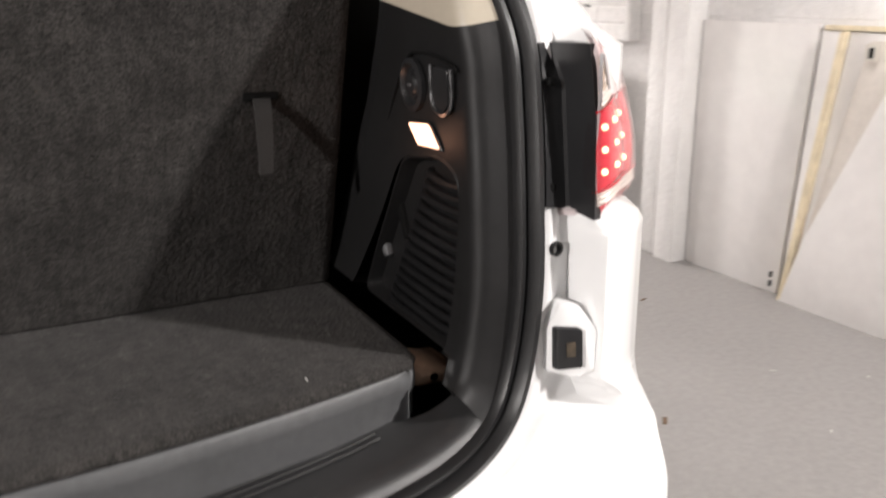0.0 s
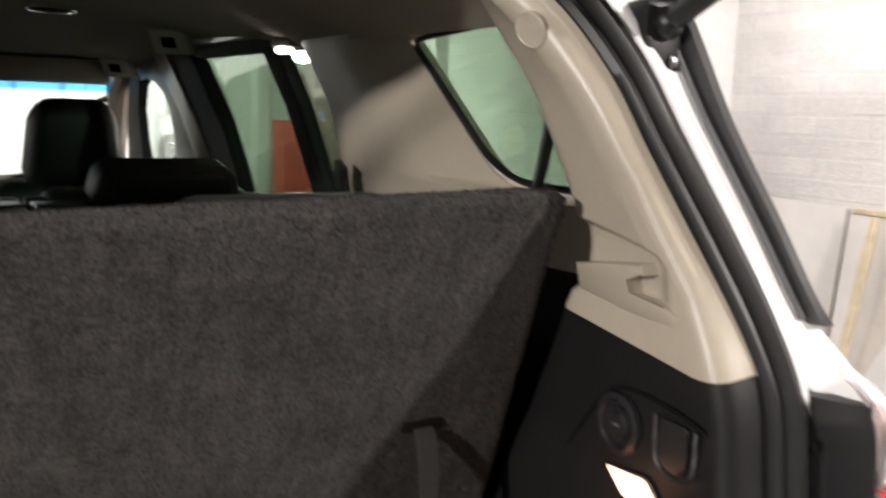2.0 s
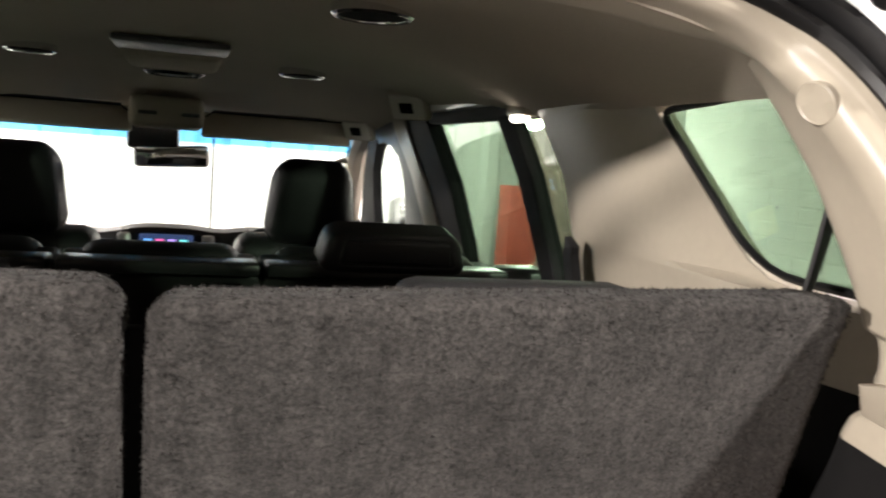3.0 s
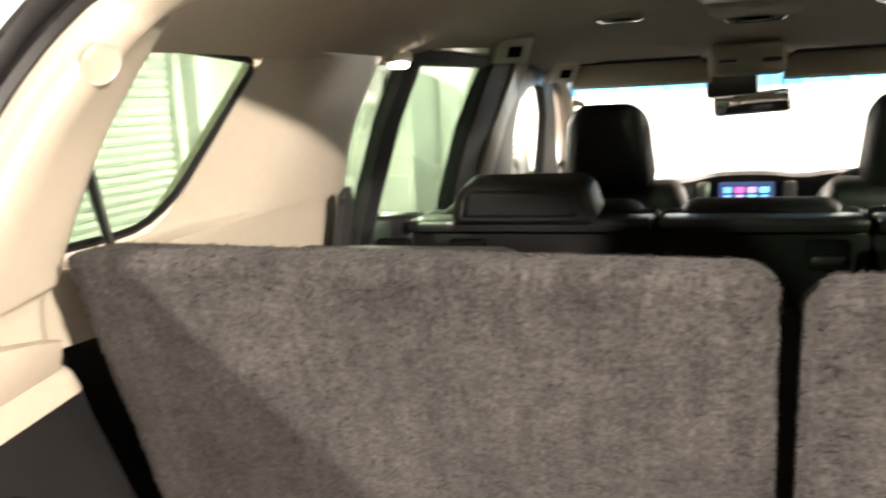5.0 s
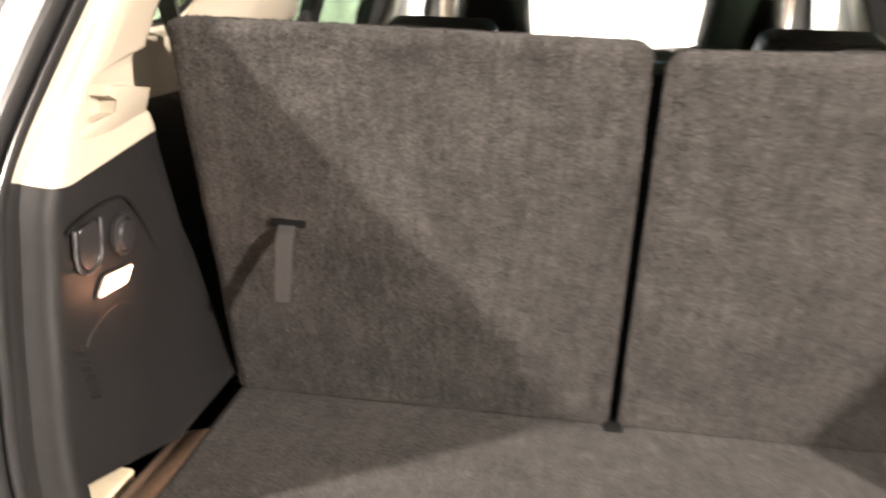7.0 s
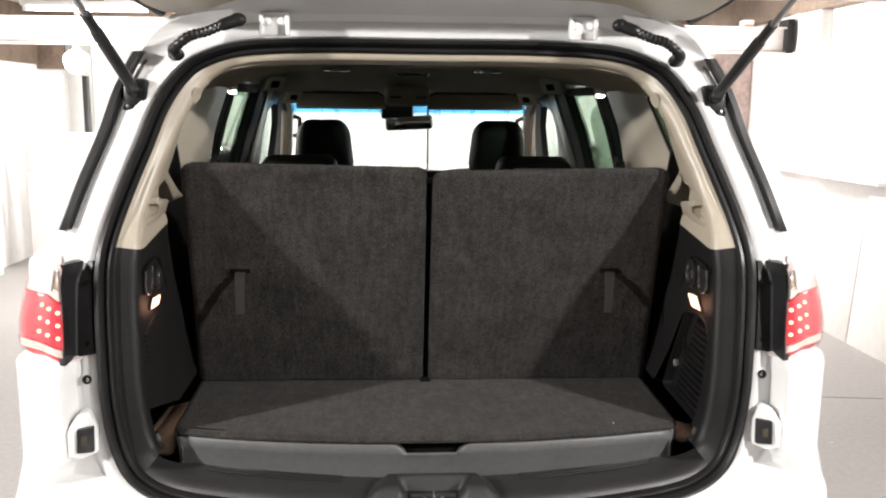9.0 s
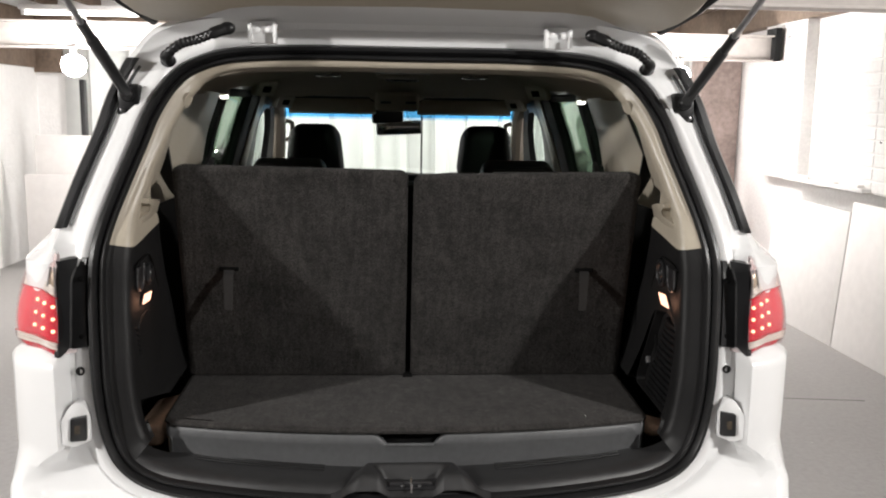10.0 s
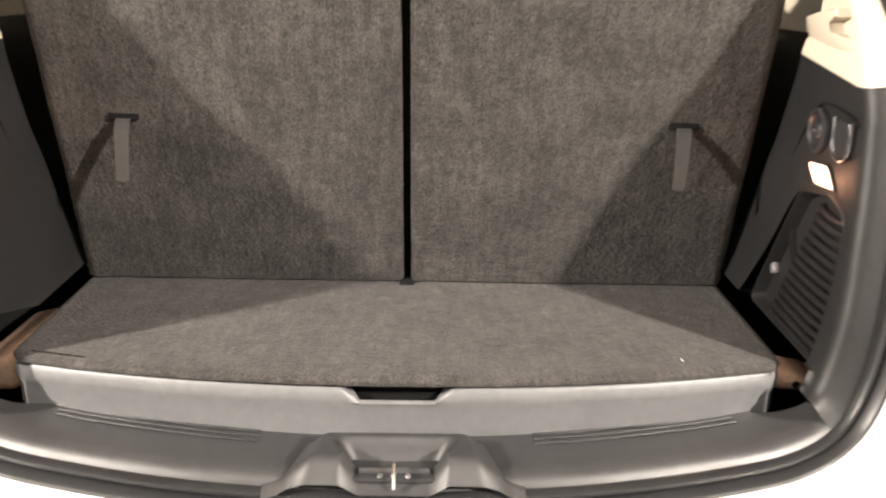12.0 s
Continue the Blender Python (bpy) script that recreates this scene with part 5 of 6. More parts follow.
for side in (-1, 1):
    tube("windscreen_pillar", [(side * 0.60, 2.36, 1.64), (side * 0.615, 2.62, 1.545), (side * 0.66, 2.95, 1.34), (side * 0.70, 3.2, 1.19)], 0.042, BEIGE, car, "beige windscreen pillar trim", 10)
    a, b = sorted((side * 0.76, side * 0.69))
    box("door_lining", (a, 1.0, 0.45), (b, 3.2, 1.265), BLACK, car, "black door lining", bevel=0.02)
    lamp = new("roof_lamp")
    lamp.parent = car
    lamp["label"] = "lit white lamp at the roof edge"
    box("lens", (side * 0.592 - 0.010, 1.04, 1.592), (side * 0.592 + 0.010, 1.095, 1.606), ROOF_LIGHT, lamp, "lit lens", bevel=0.006)
    box("rim", (side * 0.60 - 0.018, 1.02, 1.602), (side * 0.60 + 0.018, 1.115, 1.625), BEIGE, lamp, bevel=0.006)
    for y, z in ((1.68, 1.648), (2.30, 1.602)):
        mount = new("grab_handle_mount")
        mount.parent = car
        mount["label"] = "beige grab handle mount with a dark socket"
        face = Vector((-side * 0.55, -0.62, -0.56)).normalized()
        turn = (-face).to_track_quat("Z", "Y").to_matrix()
        p = Vector((side * 0.548, y, z))
        box("cover", p - Vector((0.050, 0.040, 0.014)), p + Vector((0.050, 0.040, 0.014)), HEADLINER, mount, bevel=0.008, turn=turn)
        q = p + face * 0.016
        box("bezel", q - Vector((0.044, 0.032, 0.006)), q + Vector((0.044, 0.032, 0.006)), PALE, mount, "pale bezel", bevel=0.005, turn=turn)
        q = p + face * 0.0215
        box("socket", q - Vector((0.018, 0.014, 0.003)), q + Vector((0.018, 0.014, 0.003)), VOID, mount, "dark socket", bevel=0.002, turn=turn)
    tube("pillar_grab_handle", [(side * 0.575, 2.62, 1.50), (side * 0.545, 2.63, 1.49), (side * 0.555, 2.70, 1.41), (side * 0.585, 2.71, 1.40)], 0.012, BEIGE, car, "beige grab handle", 8)

# Headliner, vents and lamps of the roof.
rows = []
for k in range(26):
    y = 0.30 + (2.45 - 0.30) * k / 25
    crown = float(np.interp(y, [0.3, 0.42, 0.6, 1.8, 2.3, 2.45], [1.672, 1.698, 1.713, 1.717, 1.652, 1.612]))
    drop = float(np.interp(y, [0.3, 0.42, 0.6, 1.0, 1.25, 2.4], [0.075, 0.098, 0.112, 0.112, 0.085, 0.05]))
    rows.append([Vector((x, y, crown - drop * (abs(x) / 0.60) ** 3.2)) for x in [0.60 * j / 14 for j in range(-14, 15)]])
bm = bmesh.new()
low = [[bm.verts.new(p) for p in r] for r in rows]
high = [[bm.verts.new(p + Vector((0, 0, 0.03))) for p in r] for r in rows]
for g in (low, high):
    for a, b in zip(g, g[1:]):
        for j in range(len(a) - 1):
            bm.faces.new((a[j], a[j + 1], b[j + 1], b[j]))
for r in (0, -1):
    for j in range(len(low[0]) - 1):
        bm.faces.new((low[r][j], low[r][j + 1], high[r][j + 1], high[r][j]))
part("headliner", bm, HEADLINER, car, "beige cloth headliner")
for x, y, z in ((0.297, 1.76, 1.699), (-0.303, 1.76, 1.699), (0.262, 0.79, 1.701), (-0.262, 0.79, 1.701)):
    vent = new("roof_vent")
    vent.parent = car
    vent["label"] = "round roof vent with a bright ring"
    lathe("ring", [(0.056, 0.012), (0.056, -0.003), (0.052, -0.006), (0.047, -0.005), (0.045, 0.006)], lambda a, b, h: (x + a, y + b, z + h), CHROME, vent, "bright ring", 28)
    lathe("grille", [(0.0465, 0.004), (0.0455, -0.0035), (0.01, -0.0042)], lambda a, b, h: (x + a, y + b, z + h), VOID, vent, "dark grille", 24)
unit = new("roof_console")
unit.parent = car
unit["label"] = "beige roof console with a chrome-edged lamp"
box("body", (-0.105, 1.56, 1.690), (0.105, 1.88, 1.73), HEADLINER, unit, bevel=0.018, segments=3)
box("backing", (-0.112, 1.40, 1.700), (0.112, 1.56, 1.712), GREY_PLASTIC, unit, "dark rear panel of the roof console", bevel=0.006)
lathe("lamp_ring", [(0.075, 0.012), (0.078, -0.006), (0.066, -0.014), (0.06, -0.008)], lambda a, b, h: (a, 1.98 + b * 0.75, 1.699 + h), CHROME, unit, "chrome lamp edge", 28)
lathe("lamp_lens", [(0.062, 0.0), (0.055, -0.010), (0.01, -0.014)], lambda a, b, h: (a, 1.98 + b * 0.75, 1.699 + h), BEIGE, unit, "unlit lens", 24)
unit = new("overhead_console")
unit.parent = car
unit["label"] = "beige overhead console by the windscreen"
box("body", (-0.120, 2.20, 1.556), (0.083, 2.42, 1.645), HEADLINER, unit, bevel=0.02, segments=3)
for x in (-0.065, 0.05):
    box("map_lamp", (x - 0.03, 2.195, 1.590), (x + 0.022, 2.22, 1.602), GREY_PLASTIC, unit, "unlit map lamp", bevel=0.006)
for x0, x1 in ((-0.53, -0.117), (0.080, 0.53)):
    bm = bmesh.new()
    add_box(bm, (x0, 2.34, 1.538), (x1, 2.362, 1.618), 0.009, 3, Euler((radians(-24), 0, 0)).to_matrix())
    visor = part("sun_visor", bm, HEADLINER, car, "beige folded sun visor")
    tube("visor_seam", [(x0 + 0.01, 2.322, 1.600), (x0 + 0.03, 2.318, 1.614), (x1 - 0.03, 2.318, 1.614), (x1 - 0.01, 2.322, 1.600)], 0.0026, VOID, visor, "dark gap above the visor", 6)
    tube("visor_rod", [(x0 + 0.03, 2.345, 1.618), (x1 - 0.03, 2.345, 1.618)], 0.005, GREY_PLASTIC, visor)
mirror = new("rear_view_mirror")
mirror.parent = car
mirror["label"] = "black rear-view mirror on the windscreen"
bm = bmesh.new()
add_box(bm, (-0.118, 2.50, 1.440), (0.112, 2.535, 1.508), 0.014, 3, Euler((0, radians(-3), radians(-4))).to_matrix())
part("shell", bm, SATIN, mirror)
box("glass", (-0.110, 2.494, 1.446), (0.104, 2.501, 1.502), MIRROR, mirror, "mirror glass", bevel=0.002, turn=Euler((0, radians(-3), radians(-4))).to_matrix())
box("sensor_cover", (-0.140, 2.50, 1.492), (0.018, 2.60, 1.575), BLACK, mirror, "black sensor cover", bevel=0.015)

# Windscreen with its blue band.
def screen(u, v, w):
    x = u * (0.56 + 0.12 * (1 - v))
    bow = 0.05 * (1 - u * u)
    return Vector((x, 3.22 - 0.76 * v + bow + w * 0.5, 1.185 + 0.415 * v + w * 0.9))


for name, v0, v1, material, label in (("windscreen", 0.0, 0.785, SCREEN_GLASS, "clear windscreen"), ("sun_band_edge", 0.785, 0.815, PALE_BAND, "pale fading edge of the blue band"), ("sun_band", 0.815, 1.0, BLUE_BAND, "blue tinted band along the top of the windscreen")):
    bm = bmesh.new()
    g = [[bm.verts.new(screen(-1 + 2 * j / 12, v0 + (v1 - v0) * k / 6, 0)) for j in range(13)] for k in range(7)]
    for a, b in zip(g, g[1:]):
        for j in range(12):
            bm.faces.new((a[j], a[j + 1], b[j + 1], b[j]))
    part(name, bm, material, car, label)

# Dashboard, display and steering wheel.
dash = new("dashboard")
dash.parent = car
dash["label"] = "black dashboard with a lit colour display"
rows = []
for j in range(31):
    x = -0.72 + 1.44 * j / 30
    hood = 0.028 * math.exp(-((x + 0.015) / 0.17) ** 4) + 0.03 * math.exp(-((x - 0.38) / 0.2) ** 4)
    rows.append([(x, 2.86, 0.75), (x, 2.84, 1.0), (x, 2.89, 1.10), (x, 2.90, 1.165 + hood), (x, 2.915, 1.182 + hood), (x, 2.98, 1.192 + hood), (x, 3.10, 1.185), (x, 3.3, 1.165)])
mesh_object("panel", [v for r in rows for v in r], grid_faces(31, 8), BLACK, dash)
box("display", (-0.108, 2.868, 1.108), (0.078, 2.90, 1.188), DISPLAY, dash, "lit infotainment display", bevel=0.006)
screen_part = bpy.data.objects["display"]
icons = [ICON_BLUE, ICON_RED, ICON_VIOLET, ICON_TEAL, ICON_BLUE, ICON_VIOLET, ICON_TEAL, ICON_BLUE]
for k, m in enumerate(icons):
    x, z = -0.078 + 0.041 * (k % 4), 1.162 - 0.028 * (k // 4)
    box("screen_tile", (x - 0.014, 2.864, z - 0.010), (x + 0.014, 2.869, z + 0.010), m, dash, bevel=0.001)
for x in (-0.16, 0.13):
    box("side_vent", (x - 0.022, 2.87, 1.09), (x + 0.022, 2.90, 1.19), STEEL, dash, "bright vent frame", bevel=0.01)
wheel = new("steering_wheel")
wheel.parent = car
wheel["label"] = "black leather steering wheel"
ring = [(0.38 + 0.19 * math.cos(a), 2.70 + 0.07 * math.sin(a), 1.06 + 0.175 * math.sin(a)) for a in (2 * math.pi * k / 28 for k in range(29))]
tube("rim", ring, 0.016, LEATHER, wheel, sides=10)
lathe("hub", [(0.07, 0.0), (0.065, -0.03), (0.03, -0.045)], lambda a, b, h: (0.38 + a, 2.70 + h + 0.02, 1.06 + b), BLACK, wheel)
for a in (0.1, math.pi - 0.1, -math.pi / 2):
    tube("spoke", [(0.38 + 0.05 * math.cos(a), 2.70, 1.06 + 0.05 * math.sin(a)), (0.38 + 0.185 * math.cos(a), 2.70 + 0.06 * math.sin(a), 1.06 + 0.17 * math.sin(a))], 0.014, GREY_PLASTIC, wheel)


def pillow(bm, lo, hi, bevel, puff=0.012, turn=None, taper=1.0):
    vs = add_box(bm, lo, hi, bevel, 4)
    mid = (Vector(lo) + Vector(hi)) / 2
    half = (Vector(hi) - Vector(lo)) / 2
    for v in vs:
        r = v.co - mid
        k = 1 + puff * (1 - (r.x / half.x) ** 2)
        r.y *= k
        if r.z > 0:
            r.x *= 1 - (1 - taper) * r.z / half.z
        v.co = mid + (turn @ r if turn else r)


def front_seat(x):
    seat = new("front_seat")
    seat.parent = car
    seat["label"] = "black leather front seat with a tall headrest"
    tilt = Euler((radians(8), 0, 0)).to_matrix()
    bm = bmesh.new()
    pillow(bm, (x - 0.24, 2.14, 0.62), (x + 0.24, 2.28, 1.275), 0.05, 0.2, tilt, 0.86)
    part("backrest", bm, LEATHER, seat, sharp=80)
    bm = bmesh.new()
    pillow(bm, (x - 0.25, 2.2, 0.55), (x + 0.25, 2.75, 0.70), 0.05)
    part("seat_cushion", bm, LEATHER, seat)
    bm = bmesh.new()
    pillow(bm, (x - 0.131, 2.07, 1.245), (x + 0.131, 2.175, 1.497), 0.06, 0.3, tilt, 0.80)
    part("headrest", bm, LEATHER, seat, "smooth black leather headrest", sharp=80)
    for dx in (-0.06, 0.06):
        tube("headrest_rod", [(x + dx, 2.14, 1.15), (x + dx, 2.125, 1.28)], 0.007, CHROME, seat)


def second_seat(x0, x1, head):
    seat = new("second_row_seat")
    seat.parent = car
    seat["label"] = "black second-row seat with a hard back panel"
    tilt = Euler((radians(10), 0, 0)).to_matrix()
    bm = bmesh.new()
    pillow(bm, (x0 - 0.002, 1.20, 0.62), (x1 + 0.002, 1.33, 1.315), 0.012, 0.02, tilt, 1.0)
    part("backrest", bm, BLACK, seat, "black seat back panel")
    bm = bmesh.new()
    add_box(bm, (x0 + 0.004, 1.118, 1.296), (x1 - 0.004, 1.20, 1.3185), 0.006, 2)
    part("top_cover", bm, SATIN, seat, "satin black cover along the top edge")
    bm = bmesh.new()
    pillow(bm, (x0 + 0.02, 1.21, 1.24), (x1 - 0.02, 1.315, 1.332), 0.035, 0.1, tilt, 0.95)
    part("shoulder", bm, LEATHER, seat, "rounded leather shoulder", sharp=80)
    bm = bmesh.new()
    pillow(bm, (x0, 1.3, 0.55), (x1, 1.85, 0.72), 0.05)
    part("seat_cushion", bm, LEATHER, seat)
    if head:
        bm = bmesh.new()
        pillow(bm, (head - 0.132, 1.10, 1.314), (head + 0.132, 1.20, 1.390), 0.020, 0.10, tilt, 0.84)
        h = part("headrest", bm, LEATHER, seat, "low black leather headrest", sharp=80)
        bm = bmesh.new()
        pillow(bm, (head - 0.100, 1.090, 1.328), (head + 0.100, 1.106, 1.370), 0.006, 0.05, tilt, 0.92)
        part("headrest_back", bm, LEATHER, h, "stitched rear panel", sharp=80)
        edge = [(head - 0.106, 1.3245), (head + 0.106, 1.3245), (head + 0.098, 1.374), (head - 0.098, 1.374)]
        loop = [(u, 1.088 + (1.35 - v) * -0.17, v) for u, v in rounded(edge, 0.012, 3)]
        tube("headrest_seam", loop + loop[:2], 0.0012, LEATHER, h, "raised seam", 6)
        for dx in (-0.06, 0.06):
            lathe("headrest_guide", [(0.016, 0.0), (0.016, 0.006), (0.009, 0.009)], lambda a, b, k: (head + dx + a, 1.155 + b, 1.3185 + k), SATIN, seat, "black headrest guide", 14)
    return seat


front_seat(-0.388)
front_seat(0.388)
second_seat(-0.62, -0.17, -0.394)
second_seat(-0.165, 0.165, 0)
second_seat(0.17, 0.62, 0.394)
for x in (-0.645, -0.50, 0.10, 0.42, 0.645):
    release = new("seat_release")
    release.parent = car
    release["label"] = "black latch set in the seat back"
    box("recess", (x - 0.034, 1.108, 1.236), (x + 0.034, 1.135, 1.284), VOID, release, "dark recess", bevel=0.006)
    box("lever", (x - 0.024, 1.100, 1.246), (x + 0.024, 1.118, 1.262), SATIN, release, "satin black lever", bevel=0.005)
for side in (-1, 1):
    bm = bmesh.new()
    add_box(bm, (side * 0.668 - 0.055, 1.14, 1.22), (side * 0.668 + 0.055, 1.22, 1.322), 0.012, 3)
    part("seat_side_bolster", bm, SATIN, car, "black seat back latch bolster at the side")
box("seat_tag", (0.190, 1.085, 1.225), (0.245, 1.10, 1.283), YELLOW, car, "yellow label tag on the seat back", bevel=0.003)
box("cabin_floor", (-0.72, 0.9, 0.40), (0.72, 3.1, 0.46), VOID, car, "black cabin floor", bevel=0)
# Black block added as shade behind the second row.
box("second_row_shadow_block", (-0.66, 0.62, 0.70), (0.66, 0.95, 0.86), LEATHER, car, "added black block that keeps the space behind the second row dark", bevel=0.04)

# ---- outer body ----
def body_half(y):
    return float(np.interp(y, [0.3, 1.5, 3.0, 4.0, 4.5, 4.68], [0.0, 0.012, 0.012, -0.01, -0.09, -0.25]))


WHEELS = (0.98, 3.83)
for side in (-1, 1):
    rows = []
    for k in range(61):
        y = 0.30 + (4.64 - 0.30) * k / 60
        d = body_half(y) - 0.03 * float(np.clip((0.9 - y) / 0.6, 0, 1))
        low = 0.36
        for w in WHEELS:
            r = 0.44 ** 2 - (y - w) ** 2
            if r > 0:
                low = max(low, 0.38 + math.sqrt(r))
        shoulder = float(np.interp(y, [0.3, 0.7, 3.1, 3.5, 4.2, 4.64], [1.29, 1.235, 1.20, 1.14, 1.07, 0.95]))
        zs = [low + (shoulder - low) * f for f in (0, 0.12, 0.35, 0.6, 0.85, 0.96, 1.0)]
        xs = (0.90, 0.925, 0.925, 0.91, 0.885, 0.86, 0.80)
        rows.append([Vector((side * (x + d), y, z)) for x, z in zip(xs, zs)] + [Vector((side * (0.79 + d), y, shoulder + 0.005)), Vector((side * (0.785 + d), y, shoulder - 0.06)), Vector((side * (0.80 + d), y, low + 0.02))])
    mesh_object("body_side", [v for r in rows for v in r], grid_faces(61, 10), PAINT, car, "white painted body side")
    for y in WHEELS:
        wh = new("wheel")
        wh.parent = car
        wh["label"] = "black tyre on a grey alloy wheel"
        flip = lambda a, b, h: Vector((side * (0.68 + h), y + a, 0.38 + b))
        lathe("tyre", [(0.24, 0.0), (0.36, 0.0), (0.38, 0.03), (0.38, 0.19), (0.36, 0.225), (0.25, 0.225)], flip, TYRE, wh, "", 32)
        lathe("rim", [(0.245, 0.19), (0.24, 0.228), (0.22, 0.215), (0.07, 0.222), (0.03, 0.232)], flip, STEEL, wh, "", 28)
    prism("roof_side_rail", [(0.30, 1.63), (2.45, 1.63), (2.40, 1.745), (0.42, 1.745)], 0.05, lambda u, v, w: Vector((side * (0.565 + w + 0.25 * (1.745 - v)), u, v)), PAINT, car, "white roof side", bevel=0.01)
    prism("door_mirror", rounded([(0.79, 1.20), (1.02, 1.21), (1.02, 1.36), (0.80, 1.38)], 0.04, 4), 0.09, lambda u, v, w: Vector((side * u, 2.78 + w, v)), PAINT, car, "white door mirror", bevel=0.015)
    box("mirror_face", (side * 0.91 - 0.095, 2.772, 1.222), (side * 0.91 + 0.095, 2.781, 1.352), MIRROR, car, "door mirror glass", bevel=0.003)
bm = bmesh.new()
g = []
for k in range(13):
    y = 0.36 + (2.48 - 0.36) * k / 12
    c = float(np.interp(y, [0.3, 0.6, 1.5, 2.2, 2.5], [1.785, 1.80, 1.815, 1.78, 1.70]))
    g.append([bm.verts.new((x, y, c - 0.055 * (abs(x) / 0.62) ** 3)) for x in [0.62 * j / 8 for j in range(-8, 9)]])
for a, b in zip(g, g[1:]):
    for j in range(16):
        bm.faces.new((a[j], a[j + 1], b[j + 1], b[j]))
part("roof", bm, PAINT, car, "white painted roof")
rows = []
for k in range(14):
    y = 3.18 + (4.68 - 3.18) * k / 13
    z = float(np.interp(y, [3.18, 3.6, 4.2, 4.55, 4.68], [1.175, 1.15, 1.08, 0.97, 0.86]))
    wide = 0.80 + body_half(y)
    rows.append([Vector((wide * j / 8, y - 0.06 * (j / 8) ** 2 * (y > 4.3), z - 0.03 * (abs(j) / 8) ** 3)) for j in range(-8, 9)])
mesh_object("bonnet", [v for r in rows for v in r], grid_faces(14, 17), PAINT, car, "white painted bonnet")
box("front_bumper", (-0.84, 4.42, 0.34), (0.84, 4.70, 0.86), PAINT, car, "white front bumper", bevel=0.08, segments=4)
box("underbody", (-0.74, 0.1, 0.28), (0.74, 4.4, 0.38), VOID, car, "black underbody", bevel=0.01)

# ---- tailgate, raised ----
gate = new("tailgate")
gate.parent = car
gate["label"] = "raised white tailgate with a beige inner lining"
GATE_UP = radians(21)
HINGE = Vector((0, 0.235, 1.757))


def gate_point(u, s, w):
    """u across, s down the gate from the hinge, w out of its inner face."""
    c, si = math.cos(GATE_UP), math.sin(GATE_UP)
    return HINGE + Vector((u, -s * c + w * si * 0.0, s * si - w * c))


GATE_HALF = [(0.0, 0.50), (0.05, 0.575), (0.16, 0.63), (0.35, 0.68), (0.55, 0.72), (0.70, 0.745), (0.95, 0.74), (1.12, 0.70), (1.18, 0.60)]
gate_out = [(x, s) for s, x in GATE_HALF] + [(-x, s) for s, x in GATE_HALF[::-1]]
bm = bmesh.new()
add_prism(bm, gate_out, -0.06, lambda u, v, w: gate_point(u, v, w))
bmesh.ops.bevel(bm, geom=list(bm.edges), offset=0.014, segments=2, profile=0.5, affect="EDGES")
part("gate_shell", bm, PAINT, gate, "white painted tailgate shell")
lining_half = [(0.33, 0.158), (0.40, 0.142), (0.445, 0.115), (0.483, 0.066), (0.53, 0.057), (0.575, 0.065), (0.605, 0.10), (0.628, 0.16), (0.635, 0.30), (0.64, 0.56)]
lining_out = [(0.0, 0.160)] + lining_half + [(-x, v) for x, v in lining_half[::-1]]
bm = bmesh.new()
add_prism(bm, lining_out, 0.03, lambda u, v, w: gate_point(u, v, w))
bmesh.ops.bevel(bm, geom=list(bm.edges), offset=0.008, segments=2, profile=0.5, affect="EDGES")
part("gate_lining", bm, BEIGE, gate, "beige tailgate lining")
bm = bmesh.new()
add_prism(bm, [(-0.58, 0.60), (0.58, 0.60), (0.62, 1.10), (-0.62, 1.10)], 0.025, lambda u, v, w: gate_point(u, v, w))
bmesh.ops.bevel(bm, geom=list(bm.edges), offset=0.008, segments=2, profile=0.5, affect="EDGES")
part("lower_gate_lining", bm, BLACK, gate, "black lower lining")
